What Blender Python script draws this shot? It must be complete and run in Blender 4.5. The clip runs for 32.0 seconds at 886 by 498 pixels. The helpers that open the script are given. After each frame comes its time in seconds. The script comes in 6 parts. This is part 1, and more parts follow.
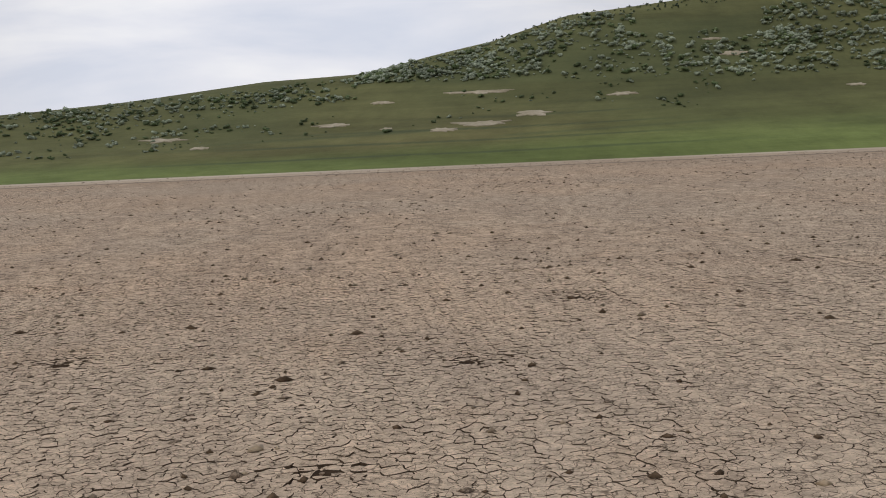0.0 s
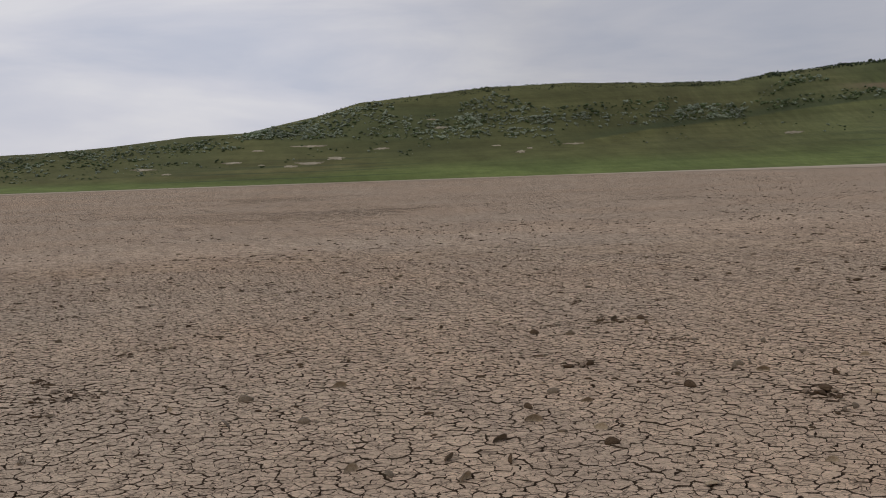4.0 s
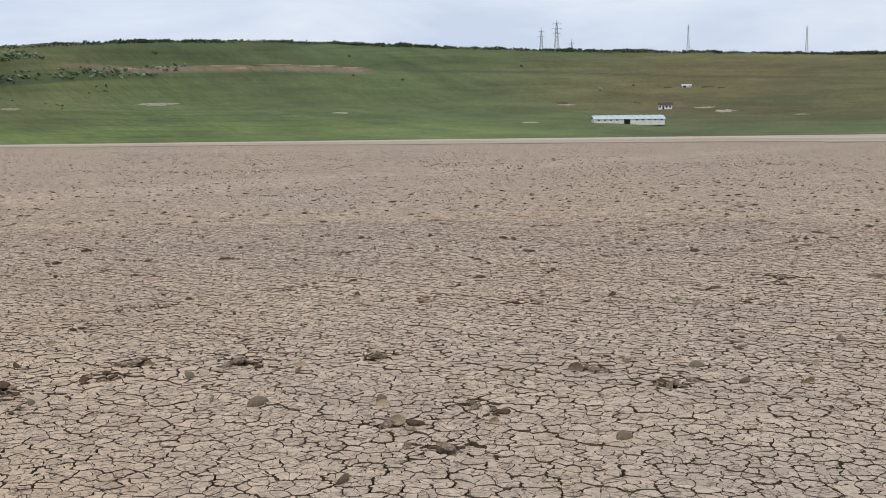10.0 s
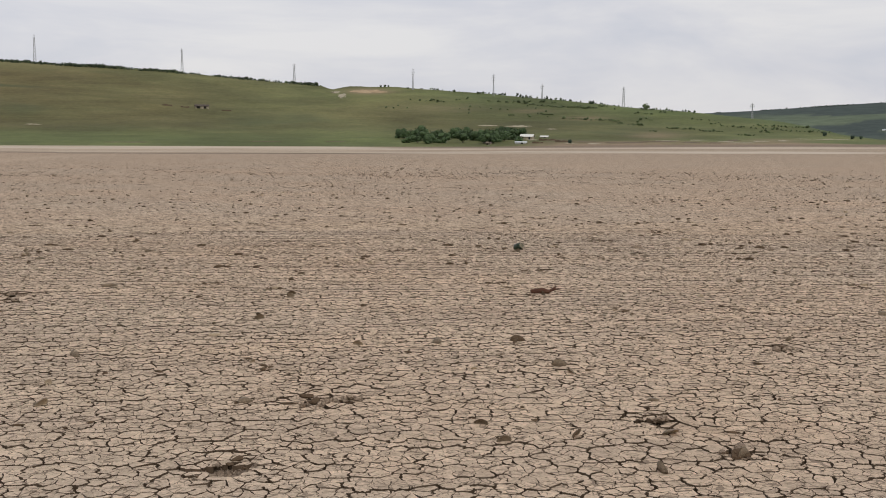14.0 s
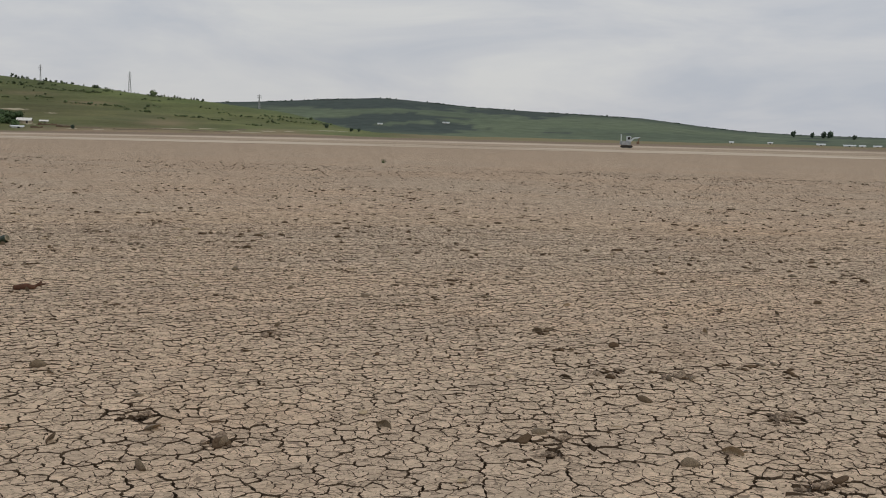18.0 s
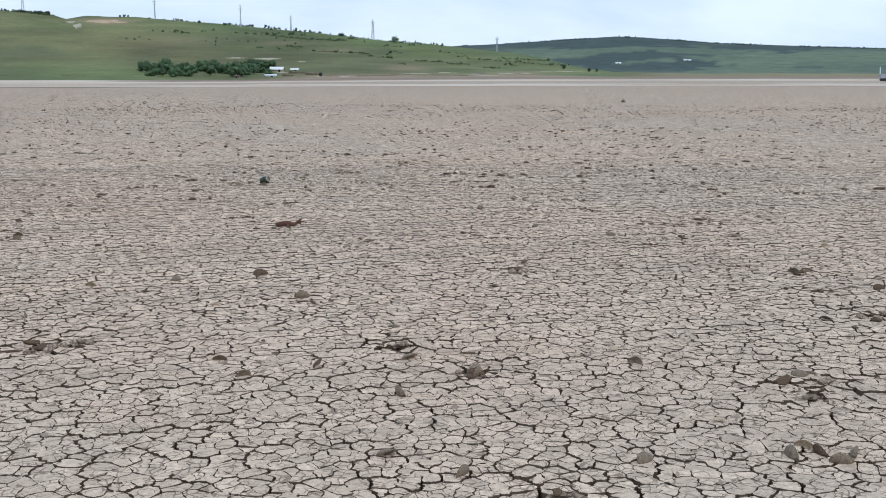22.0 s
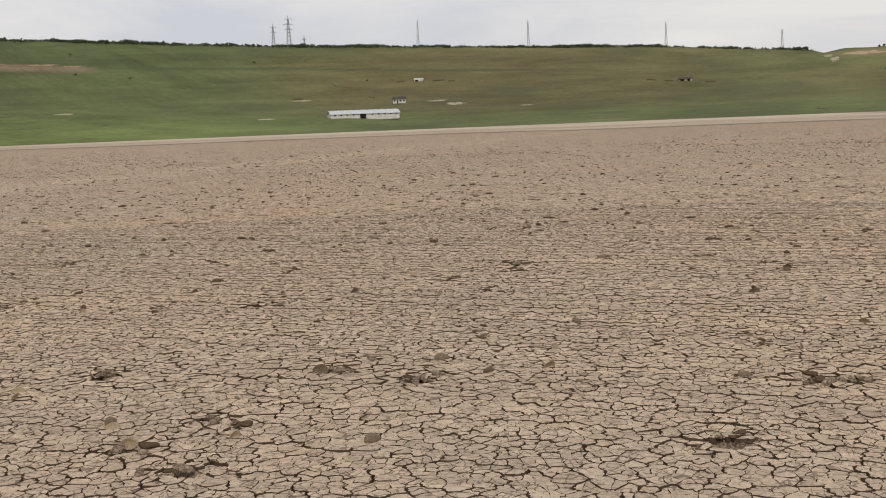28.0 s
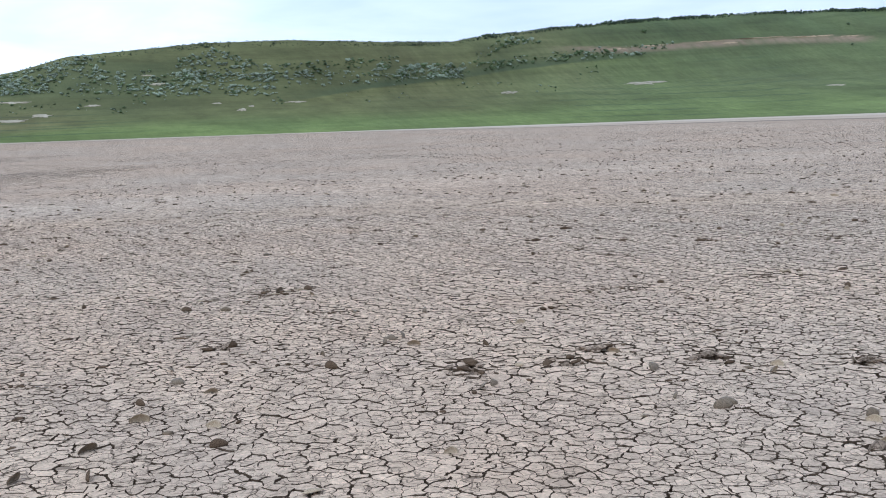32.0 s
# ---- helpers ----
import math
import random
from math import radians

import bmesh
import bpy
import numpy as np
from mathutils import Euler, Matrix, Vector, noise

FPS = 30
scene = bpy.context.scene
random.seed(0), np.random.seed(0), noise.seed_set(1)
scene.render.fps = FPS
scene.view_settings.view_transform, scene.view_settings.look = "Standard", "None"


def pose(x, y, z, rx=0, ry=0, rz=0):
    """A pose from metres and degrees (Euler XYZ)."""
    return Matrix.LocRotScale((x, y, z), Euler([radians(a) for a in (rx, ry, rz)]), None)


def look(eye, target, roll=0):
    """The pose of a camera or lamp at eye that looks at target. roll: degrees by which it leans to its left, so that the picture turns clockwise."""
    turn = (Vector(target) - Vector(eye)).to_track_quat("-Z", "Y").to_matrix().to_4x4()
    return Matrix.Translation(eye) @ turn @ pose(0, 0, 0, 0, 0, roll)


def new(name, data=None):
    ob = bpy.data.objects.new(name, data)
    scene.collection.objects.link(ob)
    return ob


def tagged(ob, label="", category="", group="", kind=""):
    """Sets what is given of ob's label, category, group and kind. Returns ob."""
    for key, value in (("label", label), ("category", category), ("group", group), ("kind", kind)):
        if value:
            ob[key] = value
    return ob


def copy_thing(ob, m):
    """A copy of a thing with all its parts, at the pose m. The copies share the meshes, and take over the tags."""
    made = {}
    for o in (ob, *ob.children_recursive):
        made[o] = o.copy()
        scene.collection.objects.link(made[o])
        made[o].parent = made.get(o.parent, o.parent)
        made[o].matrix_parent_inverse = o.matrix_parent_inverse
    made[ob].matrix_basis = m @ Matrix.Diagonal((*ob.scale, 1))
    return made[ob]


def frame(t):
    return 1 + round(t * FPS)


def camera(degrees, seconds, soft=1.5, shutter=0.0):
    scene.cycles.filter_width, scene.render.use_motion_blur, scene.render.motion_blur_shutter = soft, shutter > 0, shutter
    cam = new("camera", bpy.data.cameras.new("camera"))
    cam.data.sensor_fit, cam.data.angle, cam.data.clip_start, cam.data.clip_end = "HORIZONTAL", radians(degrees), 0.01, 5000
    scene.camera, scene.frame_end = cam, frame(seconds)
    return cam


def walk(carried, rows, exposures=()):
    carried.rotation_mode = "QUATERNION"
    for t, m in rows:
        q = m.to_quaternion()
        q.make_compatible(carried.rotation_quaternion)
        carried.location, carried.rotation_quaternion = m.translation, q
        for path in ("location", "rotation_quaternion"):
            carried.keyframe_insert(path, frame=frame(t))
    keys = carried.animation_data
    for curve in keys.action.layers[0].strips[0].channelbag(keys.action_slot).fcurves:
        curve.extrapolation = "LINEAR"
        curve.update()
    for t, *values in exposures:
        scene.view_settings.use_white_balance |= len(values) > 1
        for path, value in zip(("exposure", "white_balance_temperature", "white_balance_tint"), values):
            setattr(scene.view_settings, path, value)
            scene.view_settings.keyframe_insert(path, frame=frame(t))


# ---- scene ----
DEG = math.pi / 180
EYE = 1.6            # the camera is held at a person's eye height

# seconds, heading (degrees clockwise from +y), tilt, lean, place
PATH = [
    (0, -79.50, -4.78, -2.48, -77.60, 13.68, 1.61),
    (0.25, -79.96, -4.61, -2.44, -71.09, 12.47, 1.61),
    (0.5, -80.44, -4.41, -2.38, -62.40, 10.88, 1.62),
    (0.75, -80.56, -4.23, -2.33, -53.52, 9.25, 1.62),
    (1, -80.57, -4.13, -2.29, -44.84, 7.65, 1.62),
    (1.25, -80.61, -4.24, -2.28, -42.26, 7.13, 1.61),
    (1.5, -80.58, -4.47, -2.23, -41.46, 6.93, 1.60),
    (1.75, -80.42, -4.85, -2.04, -40.26, 6.65, 1.60),
    (2, -80.21, -5.08, -1.84, -37.68, 6.13, 1.61),
    (2.25, -80.01, -4.73, -1.68, -31.27, 4.94, 1.61),
    (2.5, -79.76, -4.24, -1.65, -22.68, 3.36, 1.61),
    (2.75, -79.46, -3.94, -1.94, -14.10, 1.78, 1.61),
    (3, -78.97, -3.75, -2.24, -6.40, 0.36, 1.61),
    (3.25, -78.32, -3.70, -2.20, -1.77, -0.45, 1.61),
    (3.5, -77.07, -3.73, -2.08, 0.00, -0.77, 1.60),
    (4, -71.42, -3.91, -2.02, 0.15, -0.75, 1.59),
    (4.5, -65.62, -4.82, -1.56, 0.12, -0.71, 1.59),
    (6.5, -56.33, -6.15, -1.99, -0.01, -0.69, 1.62),
    (7, -55.35, -6.24, -1.80, -0.01, -0.64, 1.62),
    (7.5, -52.84, -6.21, -1.80, 0.01, -0.57, 1.62),
    (8, -49.37, -5.49, -1.53, 0.02, -0.48, 1.62),
    (8.5, -44.49, -5.49, -1.21, 0.07, -0.39, 1.61),
    (9, -38.57, -6.32, -1.39, 0.06, -0.31, 1.61),
    (9.5, -34.23, -5.84, -0.62, 0.06, -0.29, 1.61),
    (10, -31.45, -6.01, -0.68, 0.05, -0.25, 1.61),
    (10.5, -25.94, -6.04, -1.32, -0.00, -0.11, 1.60),
    (11, -17.29, -5.68, -1.11, 0.01, -0.06, 1.59),
    (11.5, -10.51, -5.61, -1.14, 0.01, -0.03, 1.59),
    (12, -5.33, -5.59, -0.60, -0.00, 0.02, 1.59),
    (12.5, -2.55, -5.68, -0.35, -0.01, -0.02, 1.60),
    (13, 0.00, -6.04, -0.40, -0.00, 0.00, 1.60),
    (13.5, 4.22, -6.64, -0.26, 0.04, 0.01, 1.60),
    (14, 7.88, -5.61, 0.21, 0.08, 0.02, 1.61),
    (14.5, 13.04, -5.61, 0.79, 0.12, 0.01, 1.61),
    (15, 17.41, -5.39, 0.96, 0.16, 0.06, 1.61),
    (15.5, 21.38, -5.05, 1.24, 0.17, 0.07, 1.61),
    (17.5, 31.94, -5.75, 1.12, 0.27, 0.02, 1.62),
    (18, 33.72, -5.83, 1.54, 0.27, 0.01, 1.62),
    (18.5, 33.91, -5.78, 1.38, 0.28, -0.01, 1.62),
    (19, 34.08, -6.49, 1.11, 0.28, -0.01, 1.61),
    (19.5, 33.19, -8.11, 0.95, 0.27, -0.01, 1.59),
    (20, 31.49, -9.60, 0.98, 0.26, 0.01, 1.58),
    (20.5, 29.29, -10.65, 0.85, 0.25, 0.04, 1.57),
    (21, 26.12, -10.84, 0.46, 0.24, 0.06, 1.57),
    (21.5, 23.17, -10.05, 0.22, 0.23, 0.07, 1.57),
    (22, 21.03, -9.11, 0.06, 0.20, 0.05, 1.58),
    (22.5, 18.10, -8.05, -0.19, 0.17, 0.09, 1.58),
    (23, 14.50, -7.42, -0.89, 0.14, 0.11, 1.59),
    (23.5, 11.11, -7.05, -0.81, 0.11, 0.10, 1.59),
    (24, 8.45, -6.87, -1.14, 0.08, 0.06, 1.59),
    (24.5, 4.97, -6.63, -1.10, 0.06, 0.08, 1.59),
    (26.5, -4.44, -5.19, -0.38, -0.02, -0.05, 1.61),
    (27, -8.03, -5.05, -1.01, -0.04, -0.06, 1.61),
    (27.5, -11.78, -5.73, -1.96, -0.04, -0.07, 1.61),
    (28, -17.72, -6.58, -2.28, -0.02, 0.00, 1.60),
    (28.5, -26.34, -6.50, -1.48, 0.02, 0.05, 1.60),
    (29, -33.94, -6.24, -2.08, 0.03, 0.14, 1.59),
    (29.5, -36.92, -6.31, -2.20, 0.05, 0.17, 1.59),
    (30, -39.97, -6.70, -2.34, 0.04, 0.17, 1.58),
    (30.5, -42.84, -7.08, -2.30, -0.00, 0.17, 1.58),
    (31, -47.42, -7.26, -1.57, -0.11, 0.19, 1.58),
    (31.5, -52.15, -7.03, -1.53, -0.22, 0.21, 1.58),
    (32, -57.07, -6.61, -1.98, -0.26, 0.20, 1.59),
]
cam = camera(44.99, 32.0, soft=1.0)
walk(cam, [(t, pose(x, y, z, 90 + tilt, 0, -head) @ pose(0, 0, 0, 0, 0, lean))
           for t, head, tilt, lean, x, y, z in PATH],
     exposures=[(0, -0.38, 6550, 10), (1, -0.46, 6400, 12), (2, -0.62, 6500, 12), (3, -0.64, 6400, 14), (4, -0.76, 6450, 12), 
                (7, 0.11, 6670, 8), (8, 0.22, 6170, 10), (9, 0.08, 6120, 9), (10, 0.08, 6020, 7), (11, -0.00, 6170, 10), 
                (12, -0.12, 6270, 10), (13, -0.07, 6470, 10), (14, -0.08, 6670, 10), (15, -0.20, 6670, 9), 
                (18, -0.36, 6670, 7), (19, -0.34, 6670, 7), (20, 0.03, 7270, 6), (21, 0.32, 5720, 8), (22, 0.28, 5350, 4), 
                (23, 0.12, 5570, 2), (24, 0.02, 6470, 6), (27, -0.19, 6720, 8), (28, -0.04, 6950, 9), 
                (29, 0.17, 6470, 10), (30, 0.20, 5970, 8), (31, 0.33, 5580, 6), (32, 0.34, 5180, 6)])

# ---- world and sun: bright overcast with thin cloud ----
SUN_HEAD, SUN_UP = 165.0, 48.0
world = bpy.data.worlds.new("overcast_sky")
scene.world = world
world.use_nodes = True
wt = world.node_tree
wt.nodes.clear()


def node(tree, kind, links=None, **values):
    """A node with its attributes (lower case) and sockets (by name or number) set."""
    n = tree.nodes.new(kind)
    for key, value in values.items():
        setattr(n, key, value)
    for key, value in (links or {}).items():
        if isinstance(value, bpy.types.NodeSocket):
            tree.links.new(value, n.inputs[key])
        else:
            n.inputs[key].default_value = value
    return n


def ramp(tree, fac, stops):
    n = tree.nodes.new("ShaderNodeValToRGB")
    tree.links.new(fac, n.inputs[0])
    while len(n.color_ramp.elements) < len(stops):
        n.color_ramp.elements.new(0.5)
    for e, (p, c) in zip(n.color_ramp.elements, stops):
        e.position = p
        e.color = (c, c, c, 1) if isinstance(c, (int, float)) else (*c, 1)
    return n.outputs[0]


def mix(tree, fac, a, b, blend="MIX"):
    n = tree.nodes.new("ShaderNodeMix")
    n.data_type, n.blend_type = "RGBA", blend
    for i, v in ((0, fac), (6, a), (7, b)):
        if isinstance(v, bpy.types.NodeSocket):
            tree.links.new(v, n.inputs[i])
        elif i == 0:
            n.inputs[i].default_value = v
        else:
            n.inputs[i].default_value = (*v, 1)
    return n.outputs[2]


def math_node(tree, op, a, b=0.5, clamp=False):
    n = tree.nodes.new("ShaderNodeMath")
    n.operation, n.use_clamp = op, clamp
    n.inputs[2].default_value = 0.5
    for i, v in ((0, a), (1, b)):
        if isinstance(v, bpy.types.NodeSocket):
            tree.links.new(v, n.inputs[i])
        else:
            n.inputs[i].default_value = v
    return n.outputs[0]


def noise_tex(tree, vector, scale, detail=3.0, rough=0.55, distort=0.0):
    n = node(tree, "ShaderNodeTexNoise", {"Vector": vector, "Scale": scale, "Detail": detail, "Roughness": rough, "Distortion": distort})
    return n.outputs["Fac"]


sky = node(wt, "ShaderNodeTexSky", sky_type="NISHITA", sun_disc=False, sun_elevation=SUN_UP * DEG,
           sun_rotation=SUN_HEAD * DEG, air_density=1.0, dust_density=3.0)
direction = node(wt, "ShaderNodeTexCoord").outputs["Generated"]
stretched = node(wt, "ShaderNodeMapping", {"Vector": direction, "Scale": (1.6, 1.6, 7.0)}).outputs[0]
cloud = noise_tex(wt, stretched, 2.2, 5.0, 0.55, 0.4)
cloud_colour = ramp(wt, cloud, [(0.34, (0.63, 0.665, 0.765)), (0.5, (0.745, 0.757, 0.825)), (0.64, (0.85, 0.85, 0.88))])
clear = node(wt, "ShaderNodeBackground", {"Color": sky.outputs[0], "Strength": 0.10})
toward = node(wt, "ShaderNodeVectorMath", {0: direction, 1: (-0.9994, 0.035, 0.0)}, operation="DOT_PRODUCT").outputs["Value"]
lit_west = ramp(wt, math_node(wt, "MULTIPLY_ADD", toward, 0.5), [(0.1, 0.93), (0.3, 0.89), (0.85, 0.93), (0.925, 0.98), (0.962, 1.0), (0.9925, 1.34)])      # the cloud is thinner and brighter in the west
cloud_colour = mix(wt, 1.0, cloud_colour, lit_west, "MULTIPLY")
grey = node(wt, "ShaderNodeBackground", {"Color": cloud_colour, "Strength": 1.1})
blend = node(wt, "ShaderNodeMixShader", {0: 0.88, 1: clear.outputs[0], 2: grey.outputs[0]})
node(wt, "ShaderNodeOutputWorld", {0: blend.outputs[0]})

lamp = bpy.data.lights.new("sun", "SUN")
lamp.energy, lamp.angle, lamp.color = 1.1, 14 * DEG, (1.0, 0.95, 0.88)
sun = new("sun", lamp)
sh, su = SUN_HEAD * DEG, SUN_UP * DEG
sun.matrix_world = look((0, 0, 0), (-math.sin(sh) * math.cos(su), -math.cos(sh) * math.cos(su), -math.sin(su)))


# ---- materials ----
def material(name, rough=0.9, metal=0.0, spec=0.3):
    m = bpy.data.materials.new(name)
    m.use_nodes = True
    tree = m.node_tree
    b = tree.nodes["Principled BSDF"]
    b.inputs["Roughness"].default_value = rough
    b.inputs["Metallic"].default_value = metal
    b.inputs["Specular IOR Level"].default_value = spec
    return m, tree, b


def position(tree):
    return tree.nodes.new("ShaderNodeNewGeometry").outputs["Position"]


def colour(tree, bsdf, socket):
    tree.links.new(socket, bsdf.inputs["Base Color"])


def bump(tree, bsdf, height, strength, distance):
    n = node(tree, "ShaderNodeBump", {"Height": height, "Strength": strength, "Distance": distance})
    tree.links.new(n.outputs[0], bsdf.inputs["Normal"])


def mud_colour(tree, pos):
    """Dried lake mud: grey-buff and pinkish-buff in patches, stains and grain."""
    big = ramp(tree, noise_tex(tree, pos, 0.11, 3.0, 0.6), [(0.38, 0.0), (0.62, 1.0)])
    c = mix(tree, big, (0.506, 0.403, 0.300), (0.535, 0.402, 0.286))
    streak = node(tree, "ShaderNodeMapping", {"Vector": pos, "Scale": (0.35, 1.2, 1.0), "Rotation": (0, 0, 0.5)}).outputs[0]
    c = mix(tree, ramp(tree, noise_tex(tree, streak, 0.9, 4.0, 0.6), [(0.35, 0.45), (0.6, 0.0)]), c, (0.36, 0.285, 0.22))
    rust = ramp(tree, noise_tex(tree, pos, 0.55, 4.0, 0.65), [(0.55, 0.0), (0.75, 0.26)])
    c = mix(tree, rust, c, (0.43, 0.275, 0.17))
    smear = ramp(tree, noise_tex(tree, pos, 1.1, 5.0, 0.7), [(0.60, 0.0), (0.74, 0.42)])
    c = mix(tree, smear, c, (0.30, 0.225, 0.165))
    crumb = ramp(tree, noise_tex(tree, pos, 14.0, 5.0, 0.75), [(0.34, 0.84), (0.66, 1.15)])
    c = mix(tree, 1.0, c, crumb, "MULTIPLY")
    fine = ramp(tree, noise_tex(tree, pos, 46.0, 4.0, 0.7), [(0.3, 0.74), (0.7, 1.22)])
    return mix(tree, 1.0, c, fine, "MULTIPLY")


def warped(tree, pos):
    n = node(tree, "ShaderNodeTexNoise", {"Vector": pos, "Scale": 7.0, "Detail": 2.0})
    off = node(tree, "ShaderNodeVectorMath", {0: n.outputs["Color"], 1: (0.5, 0.5, 0.5)}, operation="SUBTRACT").outputs[0]
    off = node(tree, "ShaderNodeVectorMath", {0: off, 1: (0.07, 0.07, 0.0)}, operation="MULTIPLY").outputs[0]
    return node(tree, "ShaderNodeVectorMath", {0: pos, 1: off}, operation="ADD").outputs[0]


# mud of the plates: wide cracks are geometry, hairlines are dark in the colour
MUD_PLATE, tr, bs = material("dried_mud_plate", 0.95, 0, 0.06)
p = position(tr)
c = mud_colour(tr, p)
each = node(tr, "ShaderNodeNewGeometry").outputs["Random Per Island"]
solo = node(tr, "ShaderNodeObjectInfo").outputs["Random"]
vary = math_node(tr, "FRACT", math_node(tr, "ADD", each, solo))
c = mix(tr, 1.0, c, ramp(tr, vary, [(0.0, 1.09), (1.0, 1.39)]), "MULTIPLY")
hair = node(tr, "ShaderNodeTexVoronoi", {"Vector": warped(tr, p), "Scale": 19.0, "Randomness": 1.0}, feature="DISTANCE_TO_EDGE").outputs[0]
hair = math_node(tr, "LESS_THAN", hair, math_node(tr, "MULTIPLY", ramp(tr, noise_tex(tr, p, 9.0, 3.0), [(0.42, 0.0), (0.62, 1.0)]), 0.075))
c = mix(tr, math_node(tr, "MULTIPLY", hair, 0.62), c, (0.11, 0.08, 0.058))
colour(tr, bs, c)
rough_skin = math_node(tr, "ADD", noise_tex(tr, p, 16.0, 6.0, 0.75), math_node(tr, "MULTIPLY", hair, -0.25))
bump(tr, bs, rough_skin, 0.9, 0.03)

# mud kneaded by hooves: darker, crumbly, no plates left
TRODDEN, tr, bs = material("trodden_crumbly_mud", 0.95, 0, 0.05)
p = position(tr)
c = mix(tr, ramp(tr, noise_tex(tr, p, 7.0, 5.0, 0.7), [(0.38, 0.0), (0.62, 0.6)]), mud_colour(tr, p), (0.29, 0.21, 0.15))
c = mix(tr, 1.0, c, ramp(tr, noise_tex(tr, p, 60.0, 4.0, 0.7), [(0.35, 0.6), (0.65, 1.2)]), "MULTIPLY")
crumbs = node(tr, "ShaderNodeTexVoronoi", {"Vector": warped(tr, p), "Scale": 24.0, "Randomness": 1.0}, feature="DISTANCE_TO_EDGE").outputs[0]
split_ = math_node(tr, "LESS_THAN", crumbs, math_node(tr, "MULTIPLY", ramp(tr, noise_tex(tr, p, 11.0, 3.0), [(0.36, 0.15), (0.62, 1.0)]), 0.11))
# gaps between the crumbs drawn as dark lines
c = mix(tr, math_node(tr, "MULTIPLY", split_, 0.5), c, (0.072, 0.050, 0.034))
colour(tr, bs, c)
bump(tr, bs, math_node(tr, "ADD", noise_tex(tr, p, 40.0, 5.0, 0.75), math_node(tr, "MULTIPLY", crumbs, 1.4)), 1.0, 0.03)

# mud of the sheet: too far off to tell the plates apart one by one, crack shade drawn into the colour, with slight
# relief
MUD, tr, bs = material("dried_lakebed_mud", 0.95, 0, 0.06)
p = position(tr)
c = mud_colour(tr, p)
flat = node(tr, "ShaderNodeMapping", {"Vector": warped(tr, p), "Scale": (1, 1, 0)}).outputs[0]
edge = node(tr, "ShaderNodeTexVoronoi", {"Vector": flat, "Scale": 9.6, "Randomness": 1.0}, feature="DISTANCE_TO_EDGE").outputs[0]
fine_edge = node(tr, "ShaderNodeTexVoronoi", {"Vector": flat, "Scale": 15.0, "Randomness": 1.0}, feature="DISTANCE_TO_EDGE").outputs[0]
western = node(tr, "ShaderNodeMapRange", {"Value": node(tr, "ShaderNodeSeparateXYZ", {0: p}).outputs[0], 1: -22.0, 2: -30.0, 3: 0.0, 4: 1.0}).outputs[0]
edge = mix(tr, western, edge, fine_edge)
cell = node(tr, "ShaderNodeTexVoronoi", {"Vector": flat, "Scale": 9.6, "Randomness": 1.0}).outputs["Color"]
c = mix(tr, 1.0, c, ramp(tr, cell, [(0.0, 0.86), (1.0, 1.16)]), "MULTIPLY")
coarse = ramp(tr, noise_tex(tr, p, 2.6, 7.0, 0.82), [(0.30, 0.76), (0.68, 1.32)])
c = mix(tr, 1.0, c, coarse, "MULTIPLY")
dried = node(tr, "ShaderNodeMapRange", {"Value": node(tr, "ShaderNodeSeparateXYZ", {0: p}).outputs[0], 1: -22.0, 2: -36.0, 3: 0.115, 4: 0.100}).outputs[0]      # finer cracks on the western bed
opened = math_node(tr, "MULTIPLY", ramp(tr, noise_tex(tr, p, 4.5, 4.0, 0.6), [(0.36, 0.12), (0.62, 1.0)]), dried)
gap = math_node(tr, "LESS_THAN", edge, opened)
# dark lines painted for the shade inside the cracks
c = mix(tr, math_node(tr, "MULTIPLY", gap, 0.85), c, (0.068, 0.047, 0.032))
strand = node(tr, "ShaderNodeAttribute", attribute_name="strand").outputs["Fac"]
wob = math_node(tr, "ADD", strand, math_node(tr, "MULTIPLY", math_node(tr, "SUBTRACT", noise_tex(tr, p, 0.03, 5.0, 0.6), 0.5), 0.22))
eastern = node(tr, "ShaderNodeAttribute", attribute_name="eastern").outputs["Fac"]
dark_w = ramp(tr, wob, [(0.0, 0.0), (0.03, 0.95), (0.09, 0.95), (0.12, 0.1), (0.16, 0.8), (0.2, 0.0)])
dark_e = ramp(tr, wob, [(0.0, 0.0), (0.03, 0.7), (0.07, 0.0), (0.36, 0.0), (0.40, 0.55), (0.45, 0.12), (0.60, 0.3), (0.64, 0.0), (0.76, 0.0), (0.82, 0.7), (1.0, 0.8)])
pale_w = ramp(tr, wob, [(0.10, 0.0), (0.22, 0.55), (0.5, 0.5), (0.56, 0.25), (0.64, 0.85), (0.9, 1.0)])
pale_e = ramp(tr, wob, [(0.05, 0.0), (0.09, 1.0), (0.36, 0.9), (0.42, 0.3), (0.6, 0.35), (0.66, 0.9), (0.75, 0.8), (0.82, 0.1)])
nearing = math_node(tr, "ADD", wob, 1.0)
c = mix(tr, ramp(tr, nearing, [(0.0, 0.0), (0.3, 0.15), (0.9, 0.55), (1.0, 0.55)]), c, (0.335, 0.262, 0.192))       # damper, darker bed by the old waterline
broken = ramp(tr, noise_tex(tr, p, 0.02, 5.0, 0.65), [(0.36, 0.35), (0.56, 1.0)])
c = mix(tr, math_node(tr, "MULTIPLY", mix(tr, eastern, pale_w, pale_e), broken), c, (0.54, 0.462, 0.365))
c = mix(tr, mix(tr, eastern, dark_w, dark_e), c, (0.175, 0.135, 0.10))
colour(tr, bs, c)
h = math_node(tr, "MINIMUM", math_node(tr, "MULTIPLY", edge, 6.0), 1.0)
bump(tr, bs, h, 0.3, 0.02)

